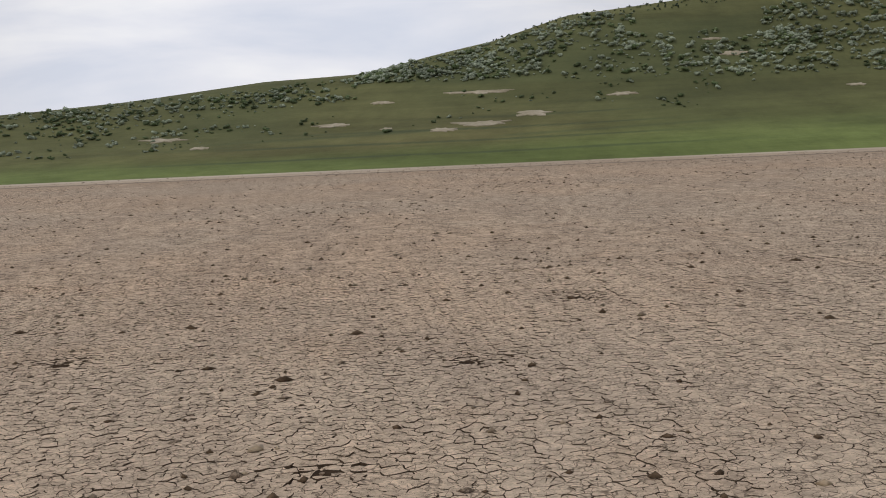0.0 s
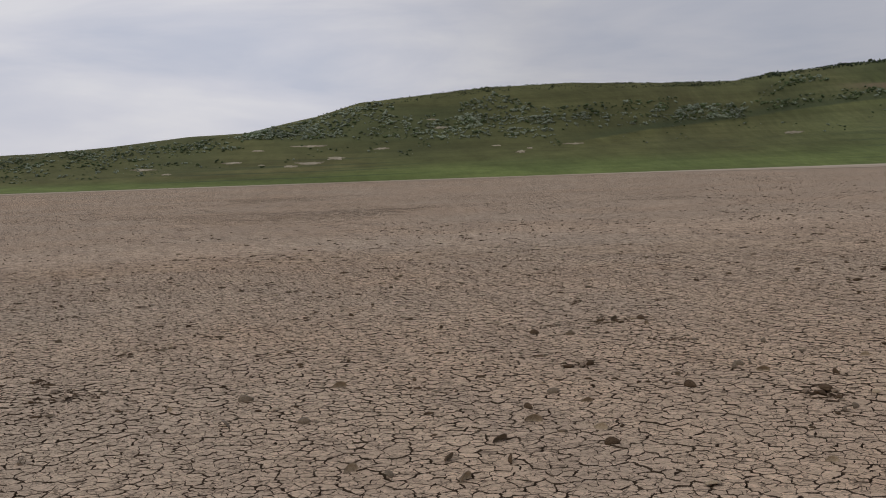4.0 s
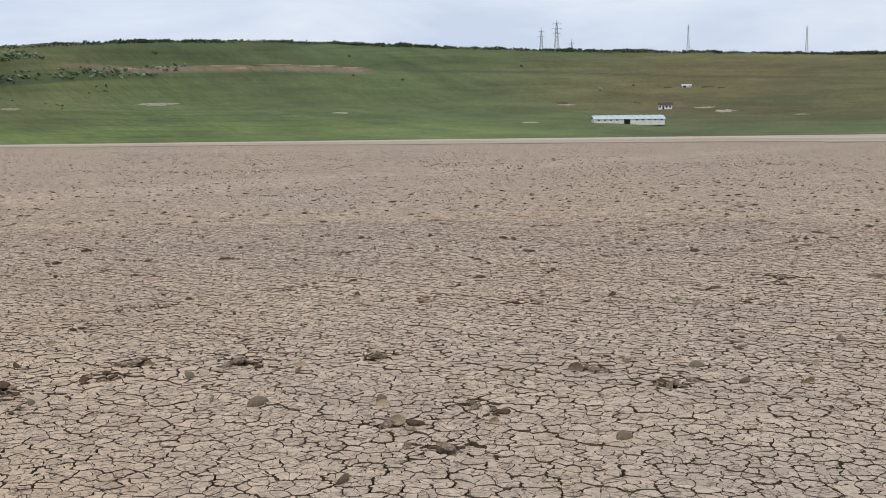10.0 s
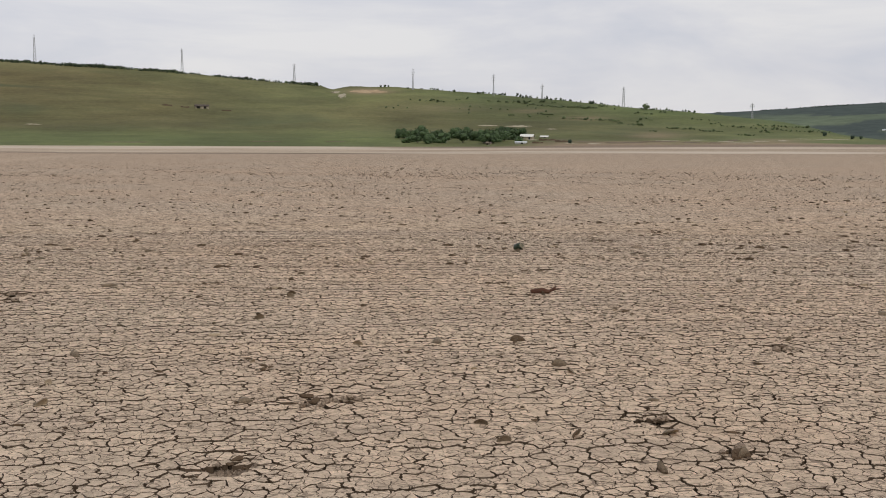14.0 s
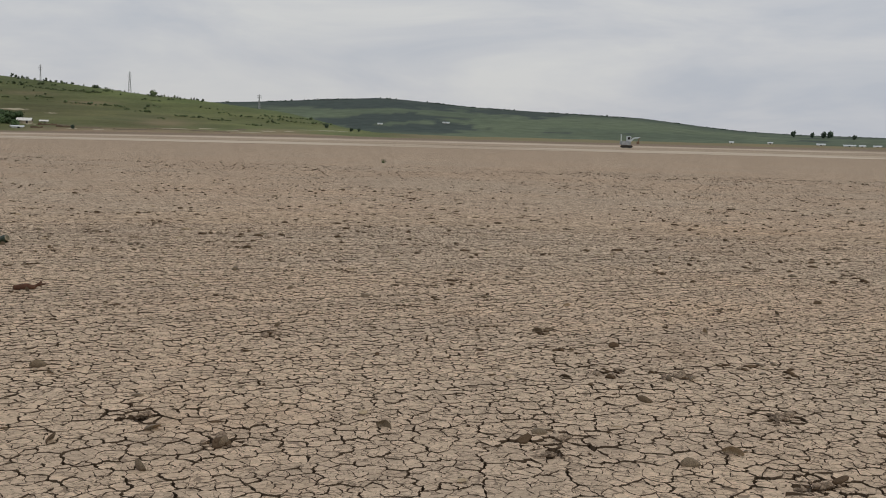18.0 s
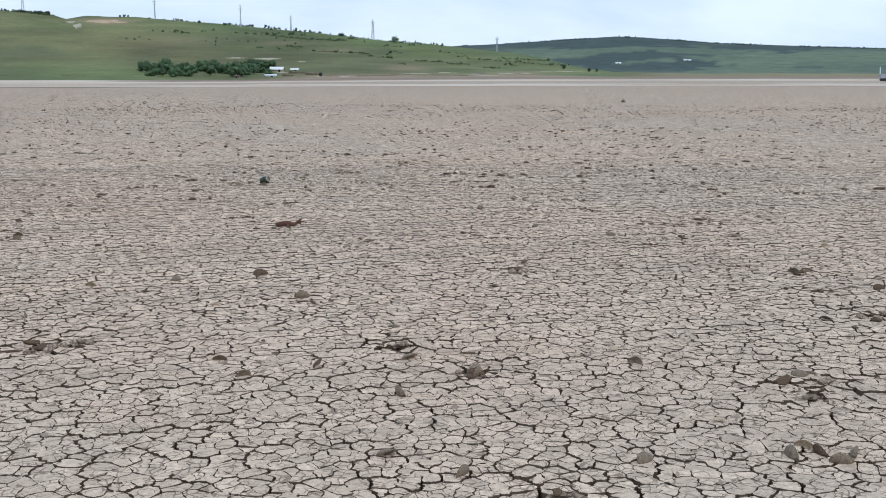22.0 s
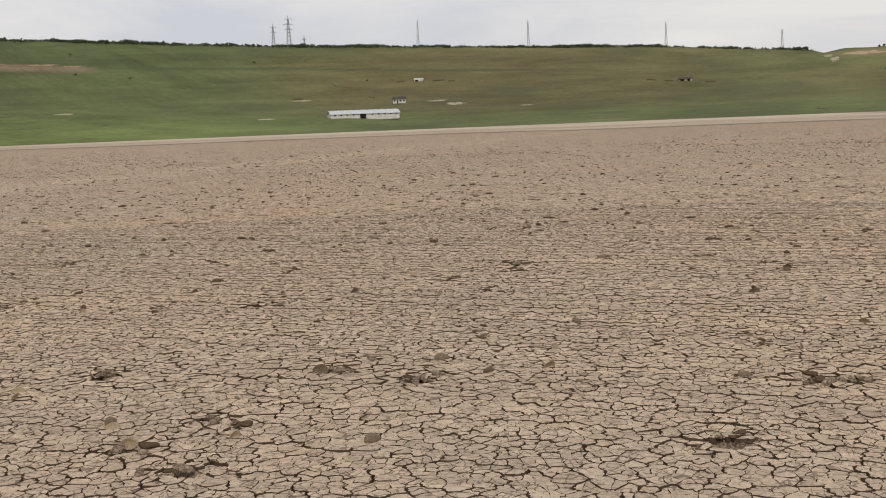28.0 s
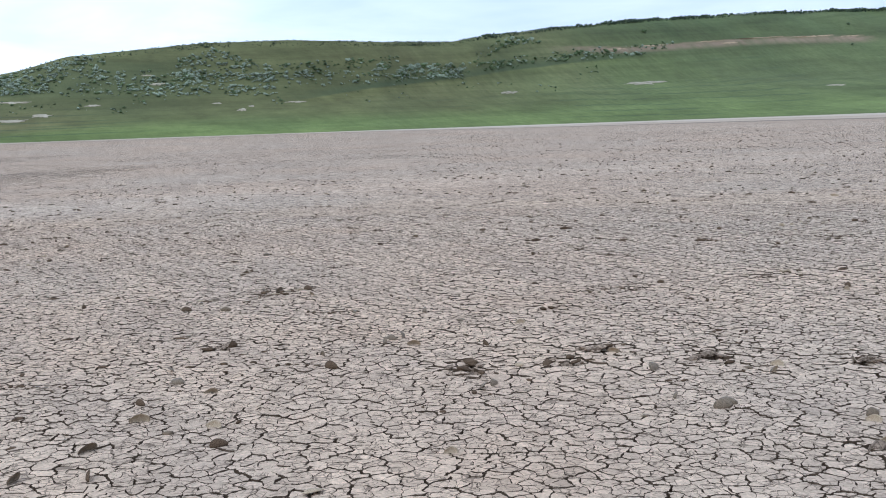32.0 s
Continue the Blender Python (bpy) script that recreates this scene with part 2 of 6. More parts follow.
# steppe grass of the slopes
GRASS, tr, bs = material("steppe_grass", 0.95, 0, 0.15)
p = position(tr)
a = ramp(tr, noise_tex(tr, p, 0.012, 4.0, 0.6), [(0.35, 0.0), (0.65, 1.0)])
c = mix(tr, a, (0.088, 0.114, 0.043), (0.114, 0.138, 0.053))
lush = node(tr, "ShaderNodeAttribute", attribute_name="lush").outputs["Fac"]
c = mix(tr, math_node(tr, "MULTIPLY", lush, 0.85), c, (0.146, 0.184, 0.056))
dry = node(tr, "ShaderNodeAttribute", attribute_name="dry").outputs["Fac"]
c = mix(tr, dry, c, (0.140, 0.117, 0.052))
b2 = ramp(tr, noise_tex(tr, p, 0.022, 4.0, 0.6), [(0.3, 0.86), (0.7, 1.17)])
c = mix(tr, 1.0, c, b2, "MULTIPLY")
bearing = node(tr, "ShaderNodeAttribute", attribute_name="bearing").outputs["Fac"]
rise = node(tr, "ShaderNodeAttribute", attribute_name="rise").outputs["Fac"]
along = node(tr, "ShaderNodeCombineXYZ", {0: bearing, 2: rise}).outputs[0]
layered = node(tr, "ShaderNodeMapping", {"Vector": along, "Scale": (0.30, 1.0, 5.5)}).outputs[0]      # terraces trodden along the slope
c = mix(tr, 1.0, c, ramp(tr, noise_tex(tr, layered, 1.0, 5.0, 0.7, 0.3), [(0.28, 0.82), (0.5, 1.0), (0.72, 1.13)]), "MULTIPLY")
# light and dark of the hill's folds, painted into the grass colour
fold_shading = node(tr, "ShaderNodeMapping", {"Vector": along, "Scale": (0.11, 1.0, 1.5), "Location": (3.1, 1.7, 0.4)}).outputs[0]
c = mix(tr, 1.0, c, ramp(tr, noise_tex(tr, fold_shading, 1.0, 4.0, 0.6, 0.6), [(0.32, 0.78), (0.5, 1.0), (0.66, 1.18)]), "MULTIPLY")
tuft = ramp(tr, noise_tex(tr, p, 0.30, 6.0, 0.75), [(0.3, 0.78), (0.7, 1.20)])
c = mix(tr, 1.0, c, tuft, "MULTIPLY")
# dark growth, and the shade of folds and dips painted with it
fold_shade_growth = node(tr, "ShaderNodeAttribute", attribute_name="fold_shade_growth").outputs["Fac"]
c = mix(tr, fold_shade_growth, c, (0.060, 0.082, 0.042))
scar = node(tr, "ShaderNodeAttribute", attribute_name="scar").outputs["Fac"]
c = mix(tr, math_node(tr, "MULTIPLY", scar, ramp(tr, noise_tex(tr, p, 0.12, 4.0, 0.7), [(0.34, 0.45), (0.54, 1.0)])), c, (0.285, 0.205, 0.14))
soil = node(tr, "ShaderNodeAttribute", attribute_name="soil").outputs["Fac"]
c = mix(tr, soil, c, (0.30, 0.215, 0.14))
colour(tr, bs, c)
bump(tr, bs, noise_tex(tr, p, 1.2, 4.0, 0.7), 0.35, 0.25)


def plain(name, base, other, scale, rough=0.85, metal=0.0, spread=(0.35, 0.65), spec=0.3):
    """Two colours mottled at one scale, with fine grain on top."""
    m, tree, b = material(name, rough, metal, spec)
    q = node(tree, "ShaderNodeTexCoord").outputs["Object"]
    k = mix(tree, ramp(tree, noise_tex(tree, q, scale, 4.0, 0.6), [(spread[0], 0.0), (spread[1], 1.0)]), base, other)
    g = ramp(tree, noise_tex(tree, q, scale * 9, 3.0, 0.7), [(0.3, 0.85), (0.7, 1.1)])
    colour(tree, b, mix(tree, 1.0, k, g, "MULTIPLY"))
    bump(tree, b, noise_tex(tree, q, scale * 5, 3.0), 0.3, 0.2 / scale)
    return m


def foliage(name, dark, light):
    m, tree, b = material(name, 0.8, 0, 0.25)
    leaf = node(tree, "ShaderNodeNewGeometry").outputs["Random Per Island"]
    solo_ = node(tree, "ShaderNodeObjectInfo").outputs["Random"]
    k = mix(tree, leaf, dark, light)
    k = mix(tree, 1.0, k, ramp(tree, solo_, [(0.0, 0.8), (1.0, 1.2)]), "MULTIPLY")
    k = mix(tree, 1.0, k, ramp(tree, noise_tex(tree, position(tree), 0.15, 3.0), [(0.35, 0.75), (0.65, 1.25)]), "MULTIPLY")
    colour(tree, b, k)
    return m


LEAF_DARK = foliage("dark_green_leaves", (0.070, 0.095, 0.048), (0.120, 0.152, 0.074))
LEAF_MID = foliage("green_leaves", (0.072, 0.105, 0.044), (0.138, 0.178, 0.080))
LEAF_SILVER = foliage("silver_grey_leaves", (0.21, 0.245, 0.175), (0.34, 0.385, 0.285))
LEAF_GROVE = foliage("deep_green_leaves", (0.030, 0.052, 0.022), (0.062, 0.098, 0.040))
LEAF_BELT = foliage("dark_belt_leaves", (0.026, 0.040, 0.022), (0.058, 0.078, 0.042))
# the bluish cast puts distance haze into the leaf colour
LEAF_FAR = foliage("haze_tinted_far_leaves", (0.035, 0.055, 0.040), (0.055, 0.080, 0.055))
BARK = plain("grey_bark", (0.10, 0.085, 0.065), (0.16, 0.135, 0.11), 6)
SHELL_OUT = plain("weathered_shell", (0.105, 0.078, 0.048), (0.26, 0.195, 0.13), 14, 0.6)
SHELL_PALE = plain("bleached_shell", (0.30, 0.215, 0.125), (0.52, 0.42, 0.29), 16, 0.5)
CLOD = plain("dark_mud_clod", (0.056, 0.038, 0.025), (0.16, 0.110, 0.070), 20, 0.95, spec=0.04)
STEEL = plain("galvanised_steel", (0.30, 0.31, 0.32), (0.42, 0.43, 0.44), 2, 0.6, 0.25)
WHITEWASH = plain("whitewashed_wall", (0.62, 0.61, 0.57), (0.74, 0.73, 0.69), 0.6)
SHEET_ROOF = plain("pale_corrugated_sheet", (0.52, 0.56, 0.58), (0.64, 0.67, 0.68), 0.5, 0.5, 0.2)
DARK_ROOF = plain("dark_old_roof", (0.055, 0.045, 0.04), (0.11, 0.085, 0.07), 0.8)
OPENING = plain("dark_opening", (0.012, 0.012, 0.013), (0.025, 0.024, 0.023), 1.0)
LIME = plain("bare_pale_soil", (0.29, 0.255, 0.175), (0.44, 0.385, 0.29), 0.35, 0.95)
GLASS_GREEN = plain("dirty_green_glass", (0.018, 0.030, 0.018), (0.045, 0.060, 0.040), 8, 0.25)
WOOD = plain("dark_red_brown_wood", (0.060, 0.026, 0.016), (0.13, 0.065, 0.04), 14, 0.9)
BANK = plain("dark_bank_soil", (0.10, 0.075, 0.05), (0.17, 0.125, 0.085), 0.4, 0.95)
# subsoil and crack walls, darkened to carry the shade inside the cracks
CRACK_SHADE = plain("subsoil_with_crack_shade", (0.048, 0.031, 0.019), (0.076, 0.052, 0.034), 8, 0.95, spec=0.03)
CRACK_WALL = plain("mud_edge_with_crack_shade", (0.088, 0.062, 0.042), (0.135, 0.098, 0.068), 8, 0.95, spec=0.03)
OCHRE = plain("ochre_bare_soil", (0.34, 0.235, 0.135), (0.45, 0.34, 0.21), 0.3, 0.95)
RUSTY = plain("rusty_brown_paint", (0.13, 0.075, 0.045), (0.22, 0.14, 0.09), 1.5, 0.8)
PAINT_PALE = plain("faded_pale_blue_paint", (0.50, 0.56, 0.60), (0.62, 0.66, 0.68), 1.0, 0.6)
PAINT_DUSTY = plain("dusty_blue_grey_paint", (0.24, 0.26, 0.28), (0.40, 0.42, 0.43), 1.2, 0.7)
RUBBER = plain("dark_steel_track", (0.02, 0.02, 0.02), (0.05, 0.045, 0.04), 3.0)
# distance haze is mixed into these bluish-green slope and wood colours
FAR_SLOPE, tr, bs = material("haze_tinted_wooded_slope", 0.95, 0, 0.1)
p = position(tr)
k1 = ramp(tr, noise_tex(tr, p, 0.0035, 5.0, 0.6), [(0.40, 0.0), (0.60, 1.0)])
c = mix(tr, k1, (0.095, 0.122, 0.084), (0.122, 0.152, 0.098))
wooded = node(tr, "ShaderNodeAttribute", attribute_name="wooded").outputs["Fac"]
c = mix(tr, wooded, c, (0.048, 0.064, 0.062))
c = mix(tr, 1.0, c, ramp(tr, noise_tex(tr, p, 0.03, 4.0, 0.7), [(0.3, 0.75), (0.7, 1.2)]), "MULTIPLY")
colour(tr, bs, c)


# ---- the lie of the land, by heading from the standpoint ----
def table(pairs):
    xs = np.array([q[0] for q in pairs], float)
    ys = np.array([q[1] for q in pairs], float)
    return lambda a: np.interp(a, xs, ys)


shore_at = table([(-180, 420), (-130, 230), (-105, 160), (-92, 146), (-80, 143), (-67, 147), (-60, 155), (-50, 200), (-40, 280),
                  (-20, 420), (0, 450), (12, 460), (25, 480), (60, 480), (120, 470), (180, 420)])
ridge_at = table([(-180, 900), (-130, 420), (-105, 193), (-92, 179), (-80, 175), (-73, 176.3), (-67, 180), (-64, 184), (-60, 198), (-55, 238), (-50, 305), (-45, 415), (-40, 560), (-30, 860),
                  (-20, 1000), (0, 1000), (12, 900), (25, 800), (33, 760), (60, 760), (120, 900), (180, 900)])
ridge_up = table([(-180, 2.0), (-130, 1.0), (-105, 0.7), (-97.8, 1.1), (-94.5, 1.72), (-92.3, 1.80), (-88.8, 2.05),
                  (-84.7, 2.50), (-81.8, 2.62), (-79.6, 3.08), (-78, 3.38), (-75.8, 4.02), (-72.3, 4.30), (-69, 4.57),
                  (-64.8, 4.63), (-59.4, 4.41), (-56.2, 4.34), (-54.7, 4.56), (-49, 4.87), (-45.7, 5.03),
                  (-40, 5.02), (-33.8, 4.80), (-28, 4.53), (-22.6, 4.31), (-18.5, 4.17), (-13.6, 3.95), (-9.3, 3.79),
                  (-4.9, 3.52), (1.4, 3.02), (1.95, 2.82), (2.9, 3.0), (5.5, 3.0), (10.6, 2.63), (14.8, 2.27), (19, 1.8),
                  (22.5, 1.53), (25.4, 1.18), (28.3, 0.5), (30, 0.28), (34, 0.2), (60, 0.2), (120, 0.8), (180, 2.0)])
strand_from = table([(-180, 0.6), (-100, 0.915), (-60, 0.90), (-40, 0.68), (-35, 0.6), (-20, 0.45), (-5, 0.36), (10, 0.34), (30, 0.34), (45, 0.42), (60, 0.42), (180, 0.6)])
rise_from = table([(-180, 0.3), (-100, 0.55), (-60, 0.52), (-35, 0.4), (-15, 0.27), (60, 0.25), (180, 0.3)])
shore_up = table([(-180, -0.1), (-100, -0.14), (-60, -0.16), (-35, -0.15), (-14, -0.15), (5, -0.16), (10, -0.14), (16, -0.05), (25, 0.03), (60, 0.10), (180, -0.1)])


def smooth(a, b, x):
    u = np.clip((x - a) / (b - a), 0, 1)
    return u * u * (3 - 2 * u)


def waves(x, y, seed):
    """A soft sum of sines that rolls like worn hills."""
    rng = np.random.RandomState(seed)
    total = 0 * x
    for i in range(7):
        a, k, ph = rng.rand() * 6.283, 0.012 * 1.75 ** i, rng.rand() * 6.283
        total = total + np.sin((x * np.cos(a) + y * np.sin(a)) * k + ph + 1.5 * np.sin(0.4 * k * (x * np.sin(a) - y * np.cos(a)))) / 1.6 ** i
    return total / 2.2


def land(az, r):
    """Height of the ground at a heading in degrees and a distance, as arrays."""
    az, r = np.asarray(az, float), np.asarray(r, float)
    ds, dr, er = shore_at(az), ridge_at(az), ridge_up(az)
    x, y = r * np.sin(az * DEG), r * np.cos(az * DEG)
    es = shore_up(az)
    zs = EYE + ds * np.tan(es * DEG)
    bed = zs * smooth(rise_from(az), 1.0, r / ds)
    s = np.clip((r - ds) / (dr - ds), 0, 1)
    shape = 0.72 * s + 0.28 * smooth(0.45, 0.95, s)
    er = er + 0.035 * waves(x * 4, y * 4, 5)
    up = es + (er - es) * shape + 1.15 * (er / 4.5) * s * (1 - s) * waves(x, y, 3)
    slope = EYE + r * np.tan(up * DEG)
    zr = EYE + dr * np.tan(er * DEG)
    back = zr - np.clip(r - dr, 0, 600) * 0.5 * np.tan(er * DEG)
    return np.where(r <= ds, bed, np.where(r <= dr, slope, back))


def height(x, y):
    return float(land(math.degrees(math.atan2(x, y)), math.hypot(x, y)))


def on_slope(az, up):
    """The place on the slope that shows at a heading and an elevation from the standpoint."""
    rs = np.linspace(shore_at(az), ridge_at(az), 600)
    ups = np.degrees(np.arctan2(land(az, rs) - EYE, rs))
    i = int(np.argmax(ups >= up)) if (ups >= up).any() else len(rs) - 1
    r = float(rs[i])
    return Vector((r * math.sin(az * DEG), r * math.cos(az * DEG), float(land(az, r))))


def mesh_of(name, verts, faces, mats, indices=None, smooth_faces=False):
    me = bpy.data.meshes.new(name)
    me.from_pydata([tuple(v) for v in verts], [], [tuple(int(i) for i in q) for q in faces])
    for m in mats if isinstance(mats, (list, tuple)) else [mats]:
        me.materials.append(m)
    if indices is not None:
        me.polygons.foreach_set("material_index", np.asarray(indices, np.int32))
    if smooth_faces:
        me.polygons.foreach_set("use_smooth", np.ones(len(me.polygons), bool))
    me.update()
    return me


def part(name, bm, material_, parent, label=""):
    """Links a bmesh as one mesh object under a thing or a part."""
    me = bpy.data.meshes.new(name)
    bm.to_mesh(me)
    bm.free()
    me.materials.append(material_)
    ob = new(name, me)
    ob.parent = parent
    return tagged(ob, label)


# ---- ground: one sheet, lakebed and slopes ----
PLATES_TO = 20.0
PLATE_DEEP = 0.09
cols = np.concatenate([np.arange(-180, -116, 3.0), np.arange(-116, 74, 0.25), np.arange(74, 180, 3.0)])
near = np.array([0.0, 1.5, 3, 5, 8, 11, 15, PLATES_TO - 0.03, PLATES_TO + 0.02, 24, 32, 44, 60])
bed_f = np.concatenate([np.arange(0.43, 0.9, 0.015), np.arange(0.9, 1.001, 0.01)])
slope_s = np.linspace(0, 1, 101)[1:] ** 1.15
ds, dr = shore_at(cols)[:, None], ridge_at(cols)[:, None]
far_r = np.array([1.04, 1.15, 1.4, 1.9])
R = np.concatenate([np.repeat(near[None], len(cols), 0), ds * bed_f, ds + (dr - ds) * slope_s, dr * far_r, np.full((len(cols), 1), 4600.0)], 1)
A = np.repeat(cols[:, None], R.shape[1], 1)
Z = land(A, R)
inside = smooth(-112, -110.5, A) * smooth(71.5, 70, A)
Z = np.where(R < PLATES_TO, Z - PLATE_DEEP * inside, Z)
Z[:, -1] = -20
X, Y = R * np.sin(A * DEG), R * np.cos(A * DEG)
nc, nr = R.shape
verts = np.stack([X, Y, Z], -1).reshape(-1, 3)
i0 = np.arange(nc)[:, None] * nr + np.arange(nr - 1)[None]
i1 = ((np.arange(nc) + 1) % nc)[:, None] * nr + np.arange(nr - 1)[None]
faces = np.stack([i0, i0 + 1, i1 + 1, i1], -1).reshape(-1, 4)
n_bed = len(near) + len(bed_f) - 1
slot = np.repeat((np.arange(nr - 1) >= n_bed)[None], nc, 0).astype(int)
# the floor under the plates gets the painted crack shade
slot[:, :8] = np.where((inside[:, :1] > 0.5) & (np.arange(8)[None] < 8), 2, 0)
me = mesh_of("ground", verts, faces, [MUD, GRASS, CRACK_SHADE], slot.reshape(-1), True)
UPS = np.degrees(np.arctan2(Z - EYE, np.maximum(R, 1)))
low_up = np.degrees(np.arctan2(land(cols, strand_from(cols) * shore_at(cols)) - EYE, strand_from(cols) * shore_at(cols)))
low_up = np.where(cols > -12, np.interp(cols, [-12, 3, 9, 30, 60], [-0.56, -0.60, -0.56, -0.50, -0.42]), low_up)[:, None]
strand = np.clip((UPS - low_up) / (shore_up(A) - low_up), -1, 1)
eastern = smooth(2, 8, A) * smooth(75, 60, A)
S = np.clip((R - shore_at(A)) / (ridge_at(A) - shore_at(A)), -0.5, 1.5)
w1, w2 = waves(X * 1.5, Y * 1.5, 11), waves(X * 4, Y * 4, 12)
left = smooth(-45, -60, A)
lush = smooth(0.55, 0.02, S + 0.10 * w1 + 0.05 * w2) * (0.25 + 0.75 * smooth(-15, -35, A)) + 0.4 * smooth(0.3, 0.9, w1) * (1 - left)
w3 = waves(X * 0.55, Y * 0.55, 14)
dry = np.clip(0.55 * smooth(0.15, 0.45, S + 0.07 * w1) * smooth(1.0, 0.75, S + 0.06 * w2) * (0.55 + 0.5 * w3) * (0.25 + 0.75 * smooth(-35, -20, A)) + (0.16 + 0.38 * smooth(0.25, 0.6, S + 0.10 * w1) + 0.20 * w3) * smooth(-32, -15, A) * smooth(10, 3, A) + 0.35 * smooth(4, 9, A) * smooth(24, 18, A) * smooth(0.75, 0.45, S + 0.1 * w1) + left * (0.45 + 0.5 * smooth(-0.5, 0.5, w1 + 0.5 * w2)) * smooth(0.10, 0.32, S + 0.05 * w2), 0, 0.95)
scar_up = table([(-51, 3.9), (-47.4, 3.66), (-40, 3.8), (-34.3, 3.56), (-31, 3.45)])
under = scar_up(A) - UPS + 0.03 * w2
scar = smooth(-0.02, 0.04, under) * smooth(0.40, 0.12, under) * smooth(-52, -48, A) * smooth(-34.5, -36, A) * np.clip(0.9 + 0.3 * w2, 0, 1)
soil = 0.8 * np.exp(-((UPS - scar_up(A)) / 0.035) ** 2) * smooth(-51, -47, A) * smooth(-34, -36, A) * np.clip(0.5 + 0.8 * w2, 0, 1)
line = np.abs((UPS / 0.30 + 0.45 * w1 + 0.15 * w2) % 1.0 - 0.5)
fold_shade_growth = 0.75 * smooth(0.10, 0.03, line) * smooth(0.0, 0.5, w2 + 0.3 * w3) * smooth(0.60, 0.35, S) * smooth(0.0, 0.03, S) * smooth(-25, -40, A)
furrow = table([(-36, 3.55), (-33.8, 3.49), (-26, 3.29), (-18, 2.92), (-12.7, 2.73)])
fold_shade_growth = fold_shade_growth + 0.85 * np.exp(-((UPS - furrow(A)) / 0.06) ** 2) * smooth(-35, -32, A) * smooth(-11, -15, A)
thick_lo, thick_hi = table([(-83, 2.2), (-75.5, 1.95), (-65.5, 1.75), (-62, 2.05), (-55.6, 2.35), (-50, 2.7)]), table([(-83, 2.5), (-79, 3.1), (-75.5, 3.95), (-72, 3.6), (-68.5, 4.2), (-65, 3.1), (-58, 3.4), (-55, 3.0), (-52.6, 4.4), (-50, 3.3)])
fold_shade_growth = fold_shade_growth + 0.22 * smooth(-0.05, 0.1, UPS - thick_lo(A)) * smooth(-0.05, 0.1, thick_hi(A) - UPS) * smooth(-83, -81, A) * smooth(-49.5, -51, A) * np.clip(0.6 + 0.5 * w2, 0, 1)
fold_shade_growth = fold_shade_growth + 0.40 * smooth(-82, -85, A) * smooth(0.25, 0.5, S + 0.12 * w1 + 0.08 * w2) * np.clip(0.7 + 0.4 * w2, 0, 1)
# darker hollows painted in for fold shade
fold_shade_growth = np.clip(fold_shade_growth + 0.35 * smooth(0.35, 1.0, -w1) * smooth(0, 0.1, S) * smooth(1.0, 0.7, S), 0, 0.8)
# rounded spur, its dip shaded in by colour; trodden ledges low on the slope
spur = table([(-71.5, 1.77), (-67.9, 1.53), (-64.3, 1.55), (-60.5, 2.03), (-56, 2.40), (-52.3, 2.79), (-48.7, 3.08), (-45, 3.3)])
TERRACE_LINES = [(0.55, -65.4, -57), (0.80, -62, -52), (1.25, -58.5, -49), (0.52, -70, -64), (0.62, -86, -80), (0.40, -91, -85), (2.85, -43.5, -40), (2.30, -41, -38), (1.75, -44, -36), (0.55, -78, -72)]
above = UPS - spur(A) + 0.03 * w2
fold_shade_growth = np.clip(fold_shade_growth + 0.55 * smooth(-0.02, 0.05, above) * smooth(0.55, 0.05, above) * smooth(-66, -62, A) * smooth(-44, -47, A) - 0.4 * smooth(-0.5, -0.05, above) * smooth(0.02, -0.05, above) * smooth(-66, -60, A) * smooth(-44, -50, A), 0, 0.85)
# lighter face below the spur line, also by colour
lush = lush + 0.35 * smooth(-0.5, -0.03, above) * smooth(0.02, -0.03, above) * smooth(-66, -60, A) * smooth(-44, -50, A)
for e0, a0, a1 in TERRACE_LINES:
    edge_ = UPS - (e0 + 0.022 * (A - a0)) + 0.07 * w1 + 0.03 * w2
    fold_shade_growth = np.clip(fold_shade_growth + 0.5 * np.clip(0.5 + w2, 0, 1) * np.exp(-(edge_ / 0.03) ** 2) * smooth(a0 - 0.6, a0 + 0.4, A) * smooth(a1 + 0.6, a1 - 0.4, A), 0, 0.85)
worn = sum(k_ * np.exp(-((A - a_) / w_) ** 2 - ((UPS - e_ + 0.03 * w2) / h_) ** 2) for a_, e_, w_, h_, k_ in
           ((19.1, 0.47, 1.3, 0.16, 0.6), (15.3, 1.38, 1.2, 0.12, 0.5), (25.0, 0.22, 1.8, 0.10, 0.7), (12.5, 1.75, 1.3, 0.12, 0.35), (8.0, 1.9, 2.2, 0.25, 0.25)))
cut = np.exp(-((A - 3.9) / 1.1) ** 2) * np.exp(-((UPS - 2.75) / 0.14) ** 2)
bank = smooth(11, 15, A) * smooth(32, 27, A) * smooth(0.20, 0.06, S + 0.02 * w1) * np.clip(0.65 + 0.6 * w2, 0, 1)
lowland = smooth(29.5, 33, A) * smooth(0, 0.02, S) * 0.45
scar = np.clip(scar + bank + worn, 0, 0.9)
soil = np.clip(soil + 0.9 * cut + lowland, 0, 1)
for key, val in (("strand", strand), ("eastern", eastern), ("scar", scar), ("lush", np.clip(lush, 0, 1)), ("dry", dry), ("fold_shade_growth", fold_shade_growth), ("soil", soil), ("bearing", A), ("rise", UPS)):
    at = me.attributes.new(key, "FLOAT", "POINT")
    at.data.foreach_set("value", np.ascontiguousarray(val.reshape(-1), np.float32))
ground = tagged(new("ground", me), "dry cracked lakebed rising to grassy steppe slopes", "ground", kind="structure")

